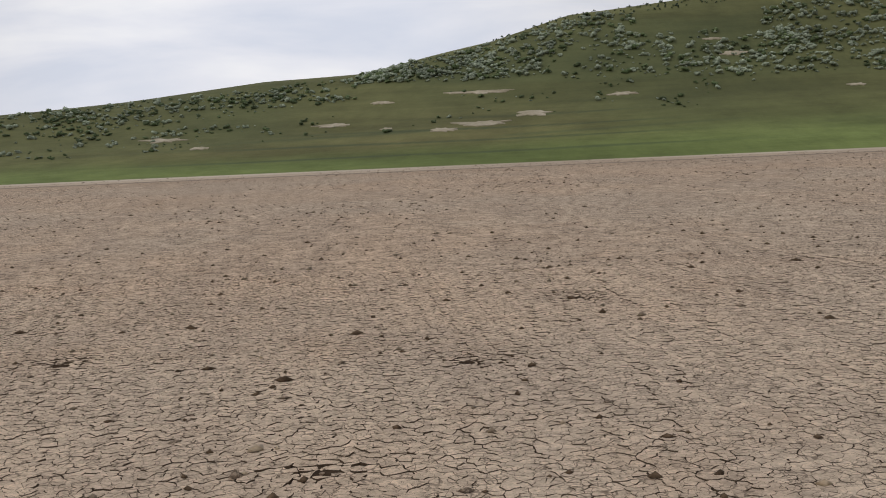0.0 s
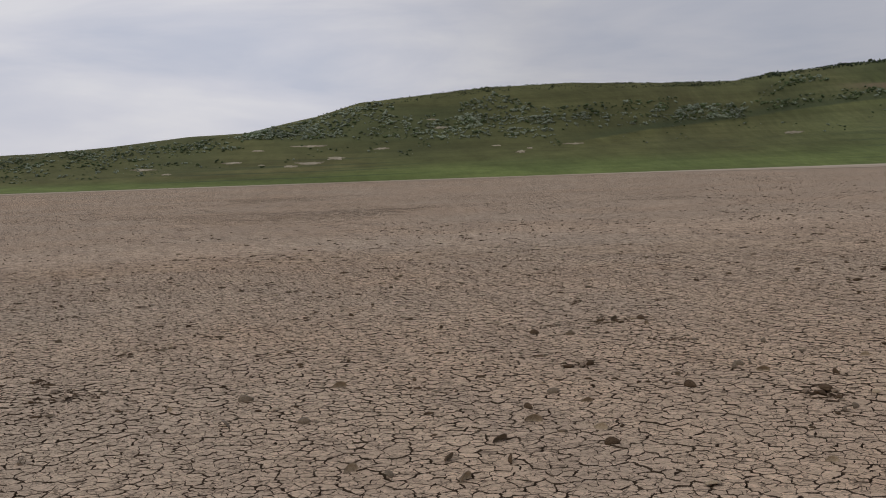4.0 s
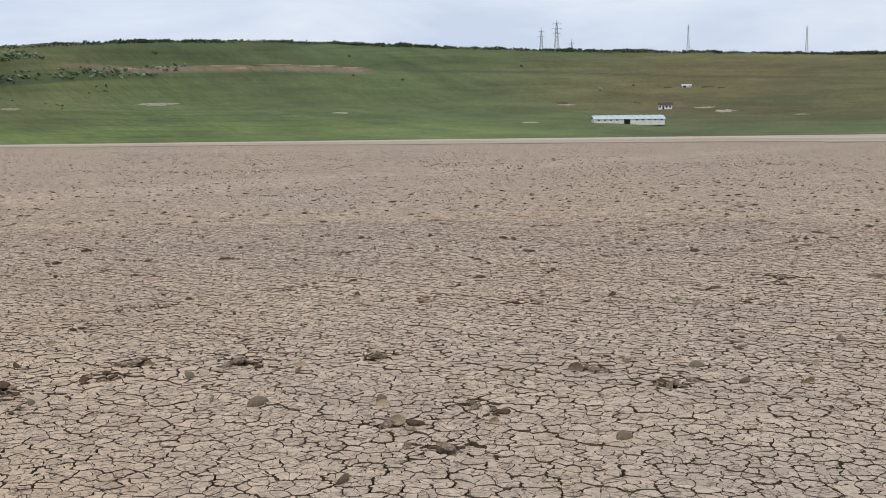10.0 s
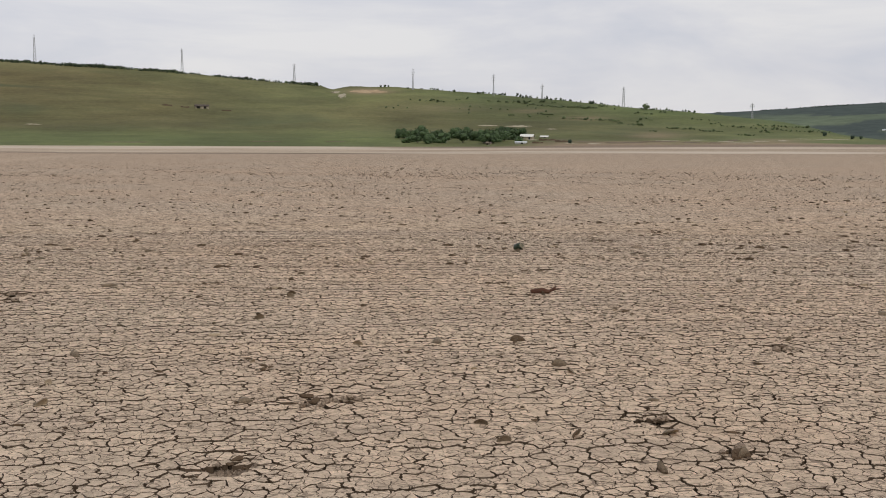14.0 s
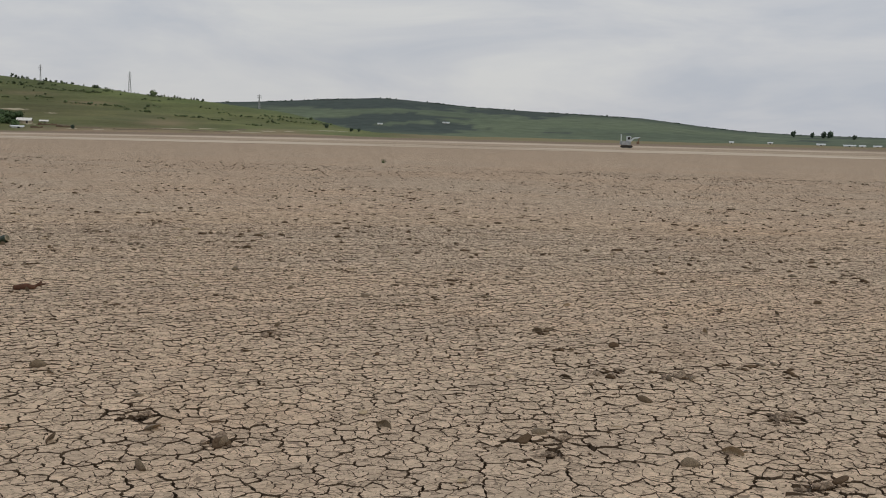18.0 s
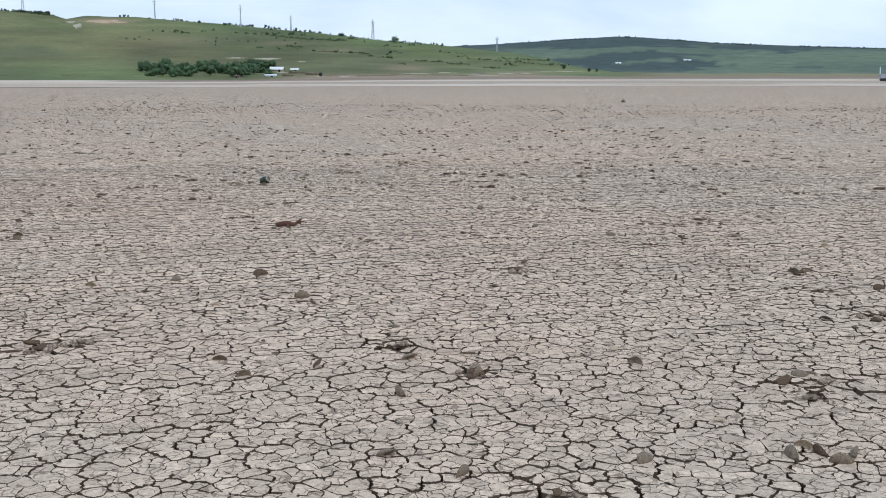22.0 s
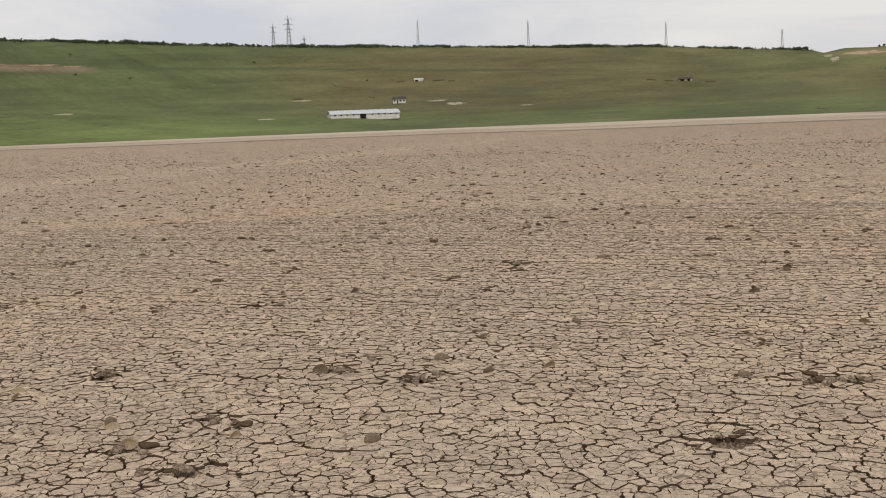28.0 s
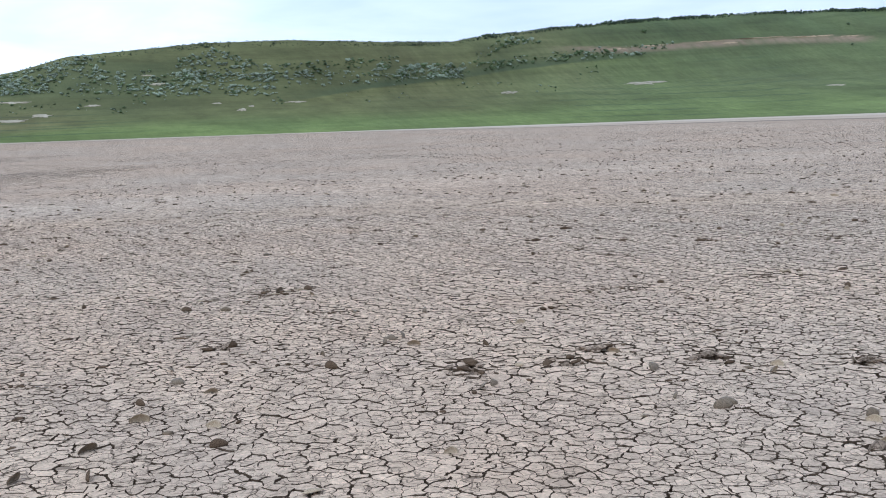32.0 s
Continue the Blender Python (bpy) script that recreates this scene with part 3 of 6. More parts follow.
# ---- a far, wooded hill beyond the end of the lake ----
far_up = table([(5, 0.2), (14, 1.0), (20, 1.55), (24, 1.74), (27, 1.93), (30, 2.11), (31.5, 2.05), (35.3, 1.74), (40, 1.54), (44, 1.39), (47, 1.05),
                (49, 0.84), (52, 0.72), (56, 0.66), (65, 0.6), (78, 0.4)])
fa = np.arange(5, 78.1, 0.25)
fs = np.linspace(0, 1, 34)
FA = np.repeat(fa[:, None], 38, 1)
FR = np.concatenate([np.repeat((1300 + 1300 * fs)[None], len(fa), 0), np.repeat(np.array([[2650.0, 2750, 2900, 3200]]), len(fa), 0)], 1)
FS = np.clip((FR - 1300) / 1300, 0, 1)
fx, fy = FR * np.sin(FA * DEG), FR * np.cos(FA * DEG)
fup = -0.1 + (far_up(FA) + 0.1) * (0.55 * FS + 0.45 * smooth(0.15, 0.9, FS)) + 0.35 * FS * (1 - FS) * waves(fx * 0.6, fy * 0.6, 21)
FZ = EYE + FR * np.tan(fup * DEG) - np.clip(FR - 2600, 0, None) * 0.25
nf = FR.shape[1]
j0 = np.arange(len(fa) - 1)[:, None] * nf + np.arange(nf - 1)[None]
ff = np.stack([j0, j0 + 1, j0 + nf + 1, j0 + nf], -1).reshape(-1, 4)
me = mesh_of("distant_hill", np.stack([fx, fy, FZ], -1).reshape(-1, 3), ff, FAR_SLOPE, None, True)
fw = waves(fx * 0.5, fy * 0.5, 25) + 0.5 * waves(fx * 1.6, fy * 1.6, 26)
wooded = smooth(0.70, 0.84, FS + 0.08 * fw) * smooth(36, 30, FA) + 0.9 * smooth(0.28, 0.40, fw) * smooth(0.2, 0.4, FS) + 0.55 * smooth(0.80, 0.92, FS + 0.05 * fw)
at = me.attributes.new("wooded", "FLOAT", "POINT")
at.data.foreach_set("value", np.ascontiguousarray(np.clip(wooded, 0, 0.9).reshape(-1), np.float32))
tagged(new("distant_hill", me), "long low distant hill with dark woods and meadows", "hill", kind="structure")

# ---- leafy clumps, shared by shrubs, trees and woods ----
def icosahedron(rng, jitter):
    t = (1 + 5 ** 0.5) / 2
    v = np.array([(-1, t, 0), (1, t, 0), (-1, -t, 0), (1, -t, 0), (0, -1, t), (0, 1, t), (0, -1, -t), (0, 1, -t),
                  (t, 0, -1), (t, 0, 1), (-t, 0, -1), (-t, 0, 1)], float)
    v /= np.linalg.norm(v, axis=1, keepdims=True)
    f = [(0, 11, 5), (0, 5, 1), (0, 1, 7), (0, 7, 10), (0, 10, 11), (1, 5, 9), (5, 11, 4), (11, 10, 2), (10, 7, 6), (7, 1, 8),
         (3, 9, 4), (3, 4, 2), (3, 2, 6), (3, 6, 8), (3, 8, 9), (4, 9, 5), (2, 4, 11), (6, 2, 10), (8, 6, 7), (9, 8, 1)]
    return v * (1 + jitter * (rng.rand(12, 1) - 0.5)), np.array(f)


def leaf_cloud(seed, n, leaf, tall=1.0, lobes=5):
    """Leaves on a few overlapping lobes: unit radius, sitting on z = 0. Triangles only."""
    rng = np.random.RandomState(seed)
    centres = np.c_[rng.uniform(-0.55, 0.55, (lobes, 2)), rng.uniform(0.45, 1.25, lobes) * tall]
    sizes = rng.uniform(0.35, 0.62, lobes)
    vs, fs, k = [], [], 0
    for c, s in zip(centres, sizes):
        v, f = icosahedron(rng, 0.5)
        vs.append(v * s * 0.82 + c)
        fs.append(f + k)
        k += 12
    for i in range(n):
        c, s = centres[i % lobes], sizes[i % lobes]
        d = rng.normal(size=3)
        d /= np.linalg.norm(d)
        at = c + d * s * rng.uniform(0.8, 1.2)
        a = rng.normal(size=3)
        a -= d * (a @ d) * 0.6
        a /= np.linalg.norm(a)
        b = np.cross(d, a)
        w = leaf * rng.uniform(0.7, 1.4)
        vs.append(np.array([at - a * w, at + b * w * 0.6, at + a * w, at - b * w * 0.6]))
        fs.append(np.array([(0, 1, 2), (0, 2, 3)]) + k)
        k += 4
    v = np.concatenate(vs)
    v[:, 2] = np.maximum(v[:, 2], 0.0)
    return v, np.concatenate(fs)


def scattered(name, shapes, places, mats, label, category, parent=None):
    """Many small shapes joined into one mesh. Places: (x, y, z, size, squash, turn, shape, slot)."""
    vs, fs, slots, k = [], [], [], 0
    for x, y, z, size, squash, turn, which, slot_ in places:
        v, f = shapes[int(which)]
        ca, sa = math.cos(turn) * size, math.sin(turn) * size
        w = np.empty_like(v)
        w[:, 0] = v[:, 0] * ca - v[:, 1] * sa + x
        w[:, 1] = v[:, 0] * sa + v[:, 1] * ca + y
        w[:, 2] = v[:, 2] * size * squash + z
        vs.append(w)
        fs.append(f + k)
        slots.append(np.full(len(f), slot_))
        k += len(v)
    vs, fs = np.concatenate(vs), np.concatenate(fs)
    data = bpy.data.meshes.new(name)
    data.vertices.add(len(vs))
    data.vertices.foreach_set("co", vs.astype(np.float32).ravel())
    data.loops.add(fs.size)
    data.loops.foreach_set("vertex_index", fs.astype(np.int32).ravel())
    data.polygons.add(len(fs))
    data.polygons.foreach_set("loop_start", np.arange(0, fs.size, 3, dtype=np.int32))
    for m in mats:
        data.materials.append(m)
    data.polygons.foreach_set("material_index", np.concatenate(slots).astype(np.int32))
    data.update(calc_edges=True)
    data.validate()
    ob = new(name, data)
    if parent:
        ob.parent = parent
    return tagged(ob, label, category, kind="stuff")


BUSHES = [leaf_cloud(40 + i, 40, 0.22, 0.85, 5) for i in range(5)]
TREES = [leaf_cloud(60 + i, 52, 0.20, 1.3, 6) for i in range(5)]


# ---- shrubs on the slopes ----
def spots(rng, n, az, low, high):
    """Headings and elevations spread between two lines over a range of headings."""
    lo, hi = table(low), table(high)
    out = []
    while len(out) < n:                             # in loose clumps
        a0, u0 = rng.uniform(*az), rng.rand()
        for i in range(rng.randint(1, 9)):
            a, u = a0 + rng.normal(0, 0.26), u0 + rng.normal(0, 0.07)
            if not az[0] <= a <= az[1] or not 0 <= u <= 1:
                continue
            e = lo(a) + (hi(a) - lo(a)) * u
            out.append((a, float(min(e, ridge_up(a) - 0.03))))
    return out[:n]


rng = np.random.RandomState(7)
thick = spots(rng, 900, (-82, -74), [(-82, 2.25), (-75.5, 2.0), (-74, 2.1)], [(-82, 2.5), (-79, 3.1), (-75.5, 3.95), (-74, 4.0)])
thick += spots(rng, 640, (-75, -65.5), [(-75, 2.0), (-65.5, 1.8)], [(-75, 3.4), (-70, 3.2), (-65.5, 2.9)])
thick += spots(rng, 360, (-70.5, -65.5), [(-70.5, 2.6), (-65.5, 2.5)], [(-70.5, 3.9), (-68.5, 4.3), (-65.5, 3.3)])
silver = spots(rng, 360, (-59.2, -55.6), [(-59.2, 2.45), (-55.6, 2.4)], [(-59.2, 3.0), (-58, 3.35), (-55.6, 2.95)])
silver += spots(rng, 190, (-65.5, -58), [(-65.5, 2.1), (-58, 2.4)], [(-65.5, 3.2), (-62, 2.9), (-58, 3.2)])
ravine = spots(rng, 150, (-55.0, -51.6), [(-55.0, 3.25), (-53.4, 3.9), (-51.6, 4.05)], [(-55.0, 3.6), (-53.4, 4.42), (-51.6, 4.4)])
ravine += spots(rng, 170, (-57.0, -49.5), [(-57.0, 2.5), (-53, 2.85), (-49.5, 3.0)], [(-57.0, 3.0), (-53, 3.45), (-49.5, 3.5)])
ravine += spots(rng, 200, (-51, -44.5), [(-51, 3.0), (-44.5, 3.35)], [(-51, 3.6), (-44.5, 3.8)])
ravine += spots(rng, 180, (-65.5, -59), [(-65.5, 2.7), (-59, 3.1)], [(-65.5, 3.5), (-59, 3.7)])
west = spots(rng, 1300, (-100, -82), [(-100, 0.45), (-92, 0.85), (-82, 1.75)], [(-100, 1.0), (-92, 1.75), (-82, 2.45)])
west += spots(rng, 220, (-99, -84), [(-99, 0.1), (-84, 0.6)], [(-99, 0.6), (-92, 0.9), (-84, 1.7)])
loose = spots(rng, 260, (-92, -48), [(-92, 0.3), (-75, 1.0), (-48, 1.6)], [(-92, 1.2), (-75, 2.1), (-48, 3.4)])
# rows of bushes along old terraces on the eastern slope: from heading, elevation, to heading, elevation, number
# the row from 14.2 to 16.9 is added for a dark shade line
TERRACES = [(12.1, 2.13, 14.2, 1.89, 16), (13.5, 1.99, 15.5, 1.88, 16), (13.0, 1.57, 13.7, 1.53, 9), (14.2, 1.34, 16.9, 1.22, 20), (15.5, 1.91, 15.9, 1.89, 7),
            (16.8, 1.22, 17.1, 1.2, 5), (17.9, 1.0, 18.4, 0.99, 6), (19.6, 0.85, 20.2, 0.83, 9), (20.4, 0.8, 21.0, 0.79, 9), (21.3, 0.7, 22.4, 0.66, 13), (22.3, 0.95, 25.0, 0.78, 14),
            (18.8, 0.7, 19.0, 0.69, 3), (11.4, 1.5, 11.6, 1.5, 3), (24.0, 0.98, 26.5, 0.86, 16), (25.4, 0.72, 27.6, 0.6, 12), (17.9, 1.62, 18.9, 1.55, 8), (10.2, 2.25, 12.0, 2.15, 8),
            (20.8, 1.3, 22.0, 1.22, 5), (23.2, 0.5, 24.0, 0.45, 6), (9.4, 1.95, 11.2, 1.8, 5), (6.0, 2.3, 8.0, 2.2, 5)]
east = spots(rng, 60, (4.5, 28), [(4.5, 1.7), (12, 1.3), (28, 0.25)], [(4.5, 2.6), (12, 2.4), (19, 1.75), (28, 0.6)])
east += spots(rng, 40, (10, 20), [(10, 2.2), (20, 1.6)], [(10, 2.55), (20, 1.78)])
for a0, e0, a1, e1, n in TERRACES:
    for i in range(n):
        u = (i + rng.uniform(-0.4, 0.4)) / max(n - 1, 1)
        east.append((a0 + (a1 - a0) * u, float(min(e0 + (e1 - e0) * u + rng.normal(0, 0.012), ridge_up(a0 + (a1 - a0) * u) - 0.03))))


def bush_rows(points, slots_, grow=1.0):
    rows = []
    for a, e in points:
        q = on_slope(a, e)
        r = math.hypot(q.x, q.y)
        size = r * (0.0008 + 0.0022 * rng.rand() ** 2.2) * grow
        rows.append((q.x, q.y, q.z - 0.15 * size, size, rng.uniform(0.55, 0.85), rng.uniform(0, 6.28), rng.randint(5), slots_[rng.randint(len(slots_))]))
    return rows


LEAVES = [LEAF_DARK, LEAF_MID, LEAF_SILVER]
scattered("hillside_scrub", BUSHES, bush_rows(thick, (0, 1, 2, 2, 2, 2, 2), 0.95) + bush_rows(west, (0, 1, 2, 2), 0.75) + bush_rows(loose, (0, 1, 1, 2), 0.7) + bush_rows(silver, (2, 2, 2, 1)) + bush_rows(ravine, (0, 1, 1, 2)),
          LEAVES, "dense silver-grey and dark green scrub on the hillside", "scrub")


def shrub_kind(k, leaf):
    """One shrub: a short forked stem and a crown of leaves, unit radius."""
    ob = new("shrub")
    v, f = BUSHES[k]
    me_ = mesh_of("crown", v, f, leaf)
    crown = new("crown", me_)
    crown.parent = ob
    bm = bmesh.new()
    for turn in range(3):
        m = pose(0, 0, 0.0, 14, 0, turn * 120) @ Matrix.Translation((0, 0, 0.35))
        bmesh.ops.create_cone(bm, cap_ends=True, segments=5, radius1=0.06, radius2=0.03, depth=0.8, matrix=m)
    part("stem", bm, BARK, ob)
    return ob


kinds = [shrub_kind(k, leaf) for k, leaf in ((0, LEAF_DARK), (1, LEAF_MID), (2, LEAF_SILVER), (3, LEAF_DARK))]
shrub_labels = ["dark green shrub on the grassy slope", "green shrub on the grassy slope", "silver-grey shrub on the grassy slope", "dark green shrub on the grassy slope"]
for ob, text in zip(kinds, shrub_labels):
    tagged(ob, text, "shrub", "shrubs on the slopes")
used = set()
single = [(18.55, 1.80, 2.2), (-46.2, 4.35, 1.7), (-23.1, 2.3, 1.3), (-21.4, 2.48, 0.8), (-36.1, 3.2, 0.7), (-27.2, 3.6, 0.8), (-47.9, 3.1, 0.8), (-36.3, 4.2, 0.9), (-33.5, 2.95, 0.8)]
rows = [(a, e, g) for a, e, g in single] + [(a, e, rng.uniform(0.6, 1.1)) for a, e in east]
for i_row, (a, e, g) in enumerate(rows):
    k = int(i_row % 4) if a < 0 or i_row < 12 else int(rng.choice([0, 1, 3, 3]))
    q = on_slope(a, e)
    size = math.hypot(q.x, q.y) * (0.0021 if a < 0 or g > 1.5 else 0.0013) * g * (1 + 0.9 * (a > 0) * rng.rand() ** 4)
    m = pose(q.x, q.y, q.z - 0.1 * size, 0, 0, rng.uniform(0, 360))
    if k in used:
        ob = copy_thing(kinds[k], m)
    else:
        ob = kinds[k]
        used.add(k)
        ob.matrix_basis = m
    ob.scale = (size, size, size * rng.uniform(0.75, 1.0))

# ---- tree belts along the skyline ----
belt = []
for a in np.concatenate([np.arange(-78, -55, 0.008), np.arange(-55, 21, 0.013)]):
    n = math.sin(a * 1.7) + math.sin(a * 0.53 + 1) + 0.8 * math.sin(a * 5.1 + 2)
    thickness = float(np.interp(a, [-78, -66, -57, -54.6, -54.4, -44, -30, -20, -6, -2, 1.2, 1.4, 4, 5, 14, 20], [0.3, 0.55, 0.75, 0.6, 1.0, 1.0, 1.0, 0.9, 0.9, 0.5, 0.5, 0, 0, 0.06, 0.16, 0.12]))
    if rng.rand() > thickness * (0.85 + 0.15 * n):
        continue
    r = float(ridge_at(a)) * rng.uniform(0.985, 1.02)
    size = r * rng.uniform(0.0007, 0.0014) * (1.0 if a > -55 else 0.55) * (1.0 + 0.12 * n)
    belt.append((r * math.sin(a * DEG), r * math.cos(a * DEG), float(land(a, r)) - 0.2 * size, size, rng.uniform(0.8, 1.15), rng.uniform(0, 6.28), rng.randint(5), rng.choice([0, 0, 0, 0, 0, 1])))
scattered("skyline_tree_belt", TREES, belt, [LEAF_BELT, LEAF_DARK], "dark green belt of trees along the hilltop", "tree belt")

woods = []
for a in np.arange(22, 62, 0.035):
    if math.sin(a * 2.1) + math.sin(a * 0.9 + 2) > 0.5 - 1.2 * rng.rand():
        r = 2600 * rng.uniform(0.97, 1.0)
        up = float(far_up(a))
        size = rng.uniform(1.3, 2.4)
        woods.append((r * math.sin(a * DEG), r * math.cos(a * DEG), EYE + 2600 * math.tan(up * DEG) - 4, size, 1.0, rng.uniform(0, 6.28), rng.randint(5), 0))
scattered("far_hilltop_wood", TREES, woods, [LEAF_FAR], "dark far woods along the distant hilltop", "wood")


# ---- trees: the grove by the far shore, and those beyond the lake's end ----
def tree_kind(seed, leaf):
    """A tree of unit height: tapered trunk with limbs, and a crown of leaves."""
    r_ = np.random.RandomState(seed)
    ob = new("tree")
    bm = bmesh.new()
    bmesh.ops.create_cone(bm, cap_ends=True, segments=7, radius1=0.035, radius2=0.015, depth=0.6, matrix=Matrix.Translation((0, 0, 0.3)))
    for i in range(5):
        m = pose(0, 0, 0.3 + 0.05 * i, 40, 0, i * 72 + 20 * r_.rand()) @ Matrix.Translation((0, 0, 0.13))
        bmesh.ops.create_cone(bm, cap_ends=True, segments=5, radius1=0.014, radius2=0.005, depth=0.28, matrix=m)
    part("trunk", bm, BARK, ob)
    v, f = leaf_cloud(seed, 170, 0.13, 1.15, 9)
    v = v * np.array([0.40, 0.40, 0.60]) + np.array([0, 0, -0.10])
    v[:, 2] = np.maximum(v[:, 2], 0.03)
    crown = new("crown", mesh_of("crown", v, f, leaf))
    crown.parent = ob
    return ob


grove_kinds = [tree_kind(80 + i, leaf) for i, leaf in enumerate((LEAF_GROVE, LEAF_GROVE, LEAF_GROVE))]
for ob in grove_kinds:
    tagged(ob, "broad green tree in a grove by the shore", "tree", "trees of the lakeside grove")
placed = set()
for i in range(58):
    a = float(np.interp(i, [0, 19, 20, 57], [5.55, 8.0, 8.6, 12.0])) + rng.uniform(-0.15, 0.15)
    k = i % 3
    q = on_slope(a, rng.uniform(0.0, 0.42))
    tall = math.hypot(q.x, q.y) * math.tan(rng.uniform(0.40, 0.60) * DEG)
    m = pose(q.x, q.y, q.z - 0.1, 0, 0, rng.uniform(0, 360))
    if k in placed:
        ob = copy_thing(grove_kinds[k], m)
    else:
        placed.add(k)
        ob = grove_kinds[k]
        ob.matrix_basis = m
    ob.scale = (tall * 1.65, tall * 1.65, tall)
lone = None
for a, up, tall, far in ((51.6, 0.55, 0.34, True), (52.5, 0.55, 0.30, True), (53.05, 0.55, 0.36, True), (53.35, 0.55, 0.40, True), (54.5, 0.5, 0.26, True),
                         (14.6, 0.05, 0.24, False), (27.4, 0.45, 0.26, False), (28.7, 0.30, 0.22, False), (29.1, 0.30, 0.20, False)):
    if far:                                         # on the foot of the distant hill
        r = 2280.0
        col = int(np.argmin(np.abs(fa - a)))
        q = Vector((r * math.sin(a * DEG), r * math.cos(a * DEG), float(np.interp(r, FR[col], FZ[col]))))
    else:
        q = on_slope(a, up)
        r = math.hypot(q.x, q.y)
    at_ = pose(q.x, q.y, q.z - 0.1, 0, 0, a * 40)
    if lone is None:
        lone = ob = tree_kind(83, LEAF_FAR)
        ob.matrix_basis = at_
    else:
        ob = copy_thing(lone, at_)
    tagged(ob, "lone dark green tree beyond the dry lake", "tree", "lone trees beyond the lake")
    top = r * math.tan(tall * DEG)
    ob.scale = (top * 1.25, top * 1.25, top)


# ---- bare soil on the slopes ----
def bare_patch(az, up, wide, tall, mat_, seed, label="irregular patch of bare pale soil in the grass"):
    """An uneven tongue of bare ground lying on the slope."""
    r_ = np.random.RandomState(seed)
    n = 22
    rim = []
    mid = on_slope(az, up)
    reach_ = math.hypot(mid.x, mid.y)
    for i in range(n):
        t = 2 * math.pi * i / n
        k = 0.5 + 0.9 * r_.rand()
        b = az + wide / 2 * math.cos(t) * k
        q = on_slope(b, up + tall / 2 * math.sin(t) * k)
        d = min(max(math.hypot(q.x, q.y), 0.93 * reach_), 1.07 * reach_)
        rim.append(Vector((d * math.sin(b * DEG), d * math.cos(b * DEG), float(land(b, d)))))
    vs = [mid + Vector((0, 0, 0.10))] + [q + Vector((0, 0, 0.06)) for q in rim] + [q - Vector((0, 0, 0.6)) for q in rim]
    fs = [(0, 1 + i, 1 + (i + 1) % n) for i in range(n)] + [(1 + i, 1 + n + i, 1 + n + (i + 1) % n, 1 + (i + 1) % n) for i in range(n)]
    tagged(new("bare_soil_patch", mesh_of("bare_soil_patch", vs, fs, mat_)), label, "bare soil", "bare patches on the slopes", kind="structure")


PATCHES = [(-87.15, 0.82, 1.1, 0.10), (-86.0, 0.55, 0.5, 0.06), (-82.6, 1.03, 0.9, 0.10), (-81.1, 0.86, 0.3, 0.06), (-79.6, 0.76, 0.7, 0.09),
           (-78.6, 0.90, 1.5, 0.13), (-77.2, 1.10, 0.8, 0.14), (-78.5, 1.8, 1.6, 0.09), (-67.3, 1.13, 0.5, 0.12), (-74.7, 1.55, 0.7, 0.08),
           (-81.3, 1.62, 0.7, 0.07), (-68.6, 1.5, 0.4, 0.07), (-64.5, 1.45, 0.9, 0.06), (-53.25, 1.57, 0.8, 0.11), (-46.3, 1.80, 2.0, 0.16), (-26.8, 0.68, 0.8, 0.06),
           (-36.8, 1.30, 0.8, 0.08), (-17.6, 1.32, 1.0, 0.07), (-16.7, 1.13, 0.9, 0.12), (-24.9, 1.57, 0.9, 0.07), (-71.5, 2.55, 0.8, 0.09), (-66.8, 1.3, 0.3, 0.06),
           (-72.0, 3.0, 0.6, 0.06), (-13.0, 0.9, 0.7, 0.04)]
for i, (a, e, w, t) in enumerate(PATCHES):
    bare_patch(a, e, w, t, LIME, 100 + i)
bare_patch(2.5, 2.52, 0.45, 0.22, LIME, 201, "pale dirt track climbing to a cutting in the hilltop")
bare_patch(2.15, 2.68, 0.5, 0.10, LIME, 202, "pale dirt track climbing to a cutting in the hilltop")
bare_patch(3.9, 2.74, 1.6, 0.16, OCHRE, 203, "ochre bank of bare soil by the cutting")
for i, (a, e, w, t) in enumerate([(-45.5, 3.70, 1.5, 0.05), (-43.0, 3.76, 1.2, 0.06), (-40.5, 3.81, 2.2, 0.05), (-38.0, 3.74, 1.8, 0.06), (-36.2, 3.66, 1.2, 0.04), (-47.6, 3.60, 0.9, 0.08), (-42.0, 3.64, 0.7, 0.08)]):
    bare_patch(a, e, w, t, OCHRE, 220 + i, "thin eroded scar of ochre soil across the slope")
LOW = "low strip of bare pale soil above the shore"
for i, (a, e, w, t) in enumerate([(10.3, 0.98, 1.0, 0.05), (11.9, 0.95, 1.3, 0.08), (13.6, 0.80, 0.5, 0.05), (12.6, 0.23, 0.5, 0.05), (14.6, 0.06, 0.7, 0.04), (15.9, 0.04, 0.8, 0.04), (19.6, 0.20, 1.2, 0.03), (21.2, 0.24, 1.0, 0.03),
                                  (22.6, 0.17, 0.7, 0.03), (24.3, 0.19, 0.8, 0.04), (25.4, 0.22, 0.5, 0.04), (27.5, 0.30, 2.4, 0.03), (23.5, 0.10, 1.5, 0.03)]):
    bare_patch(a, e, w, t, LIME, 240 + i, LOW)
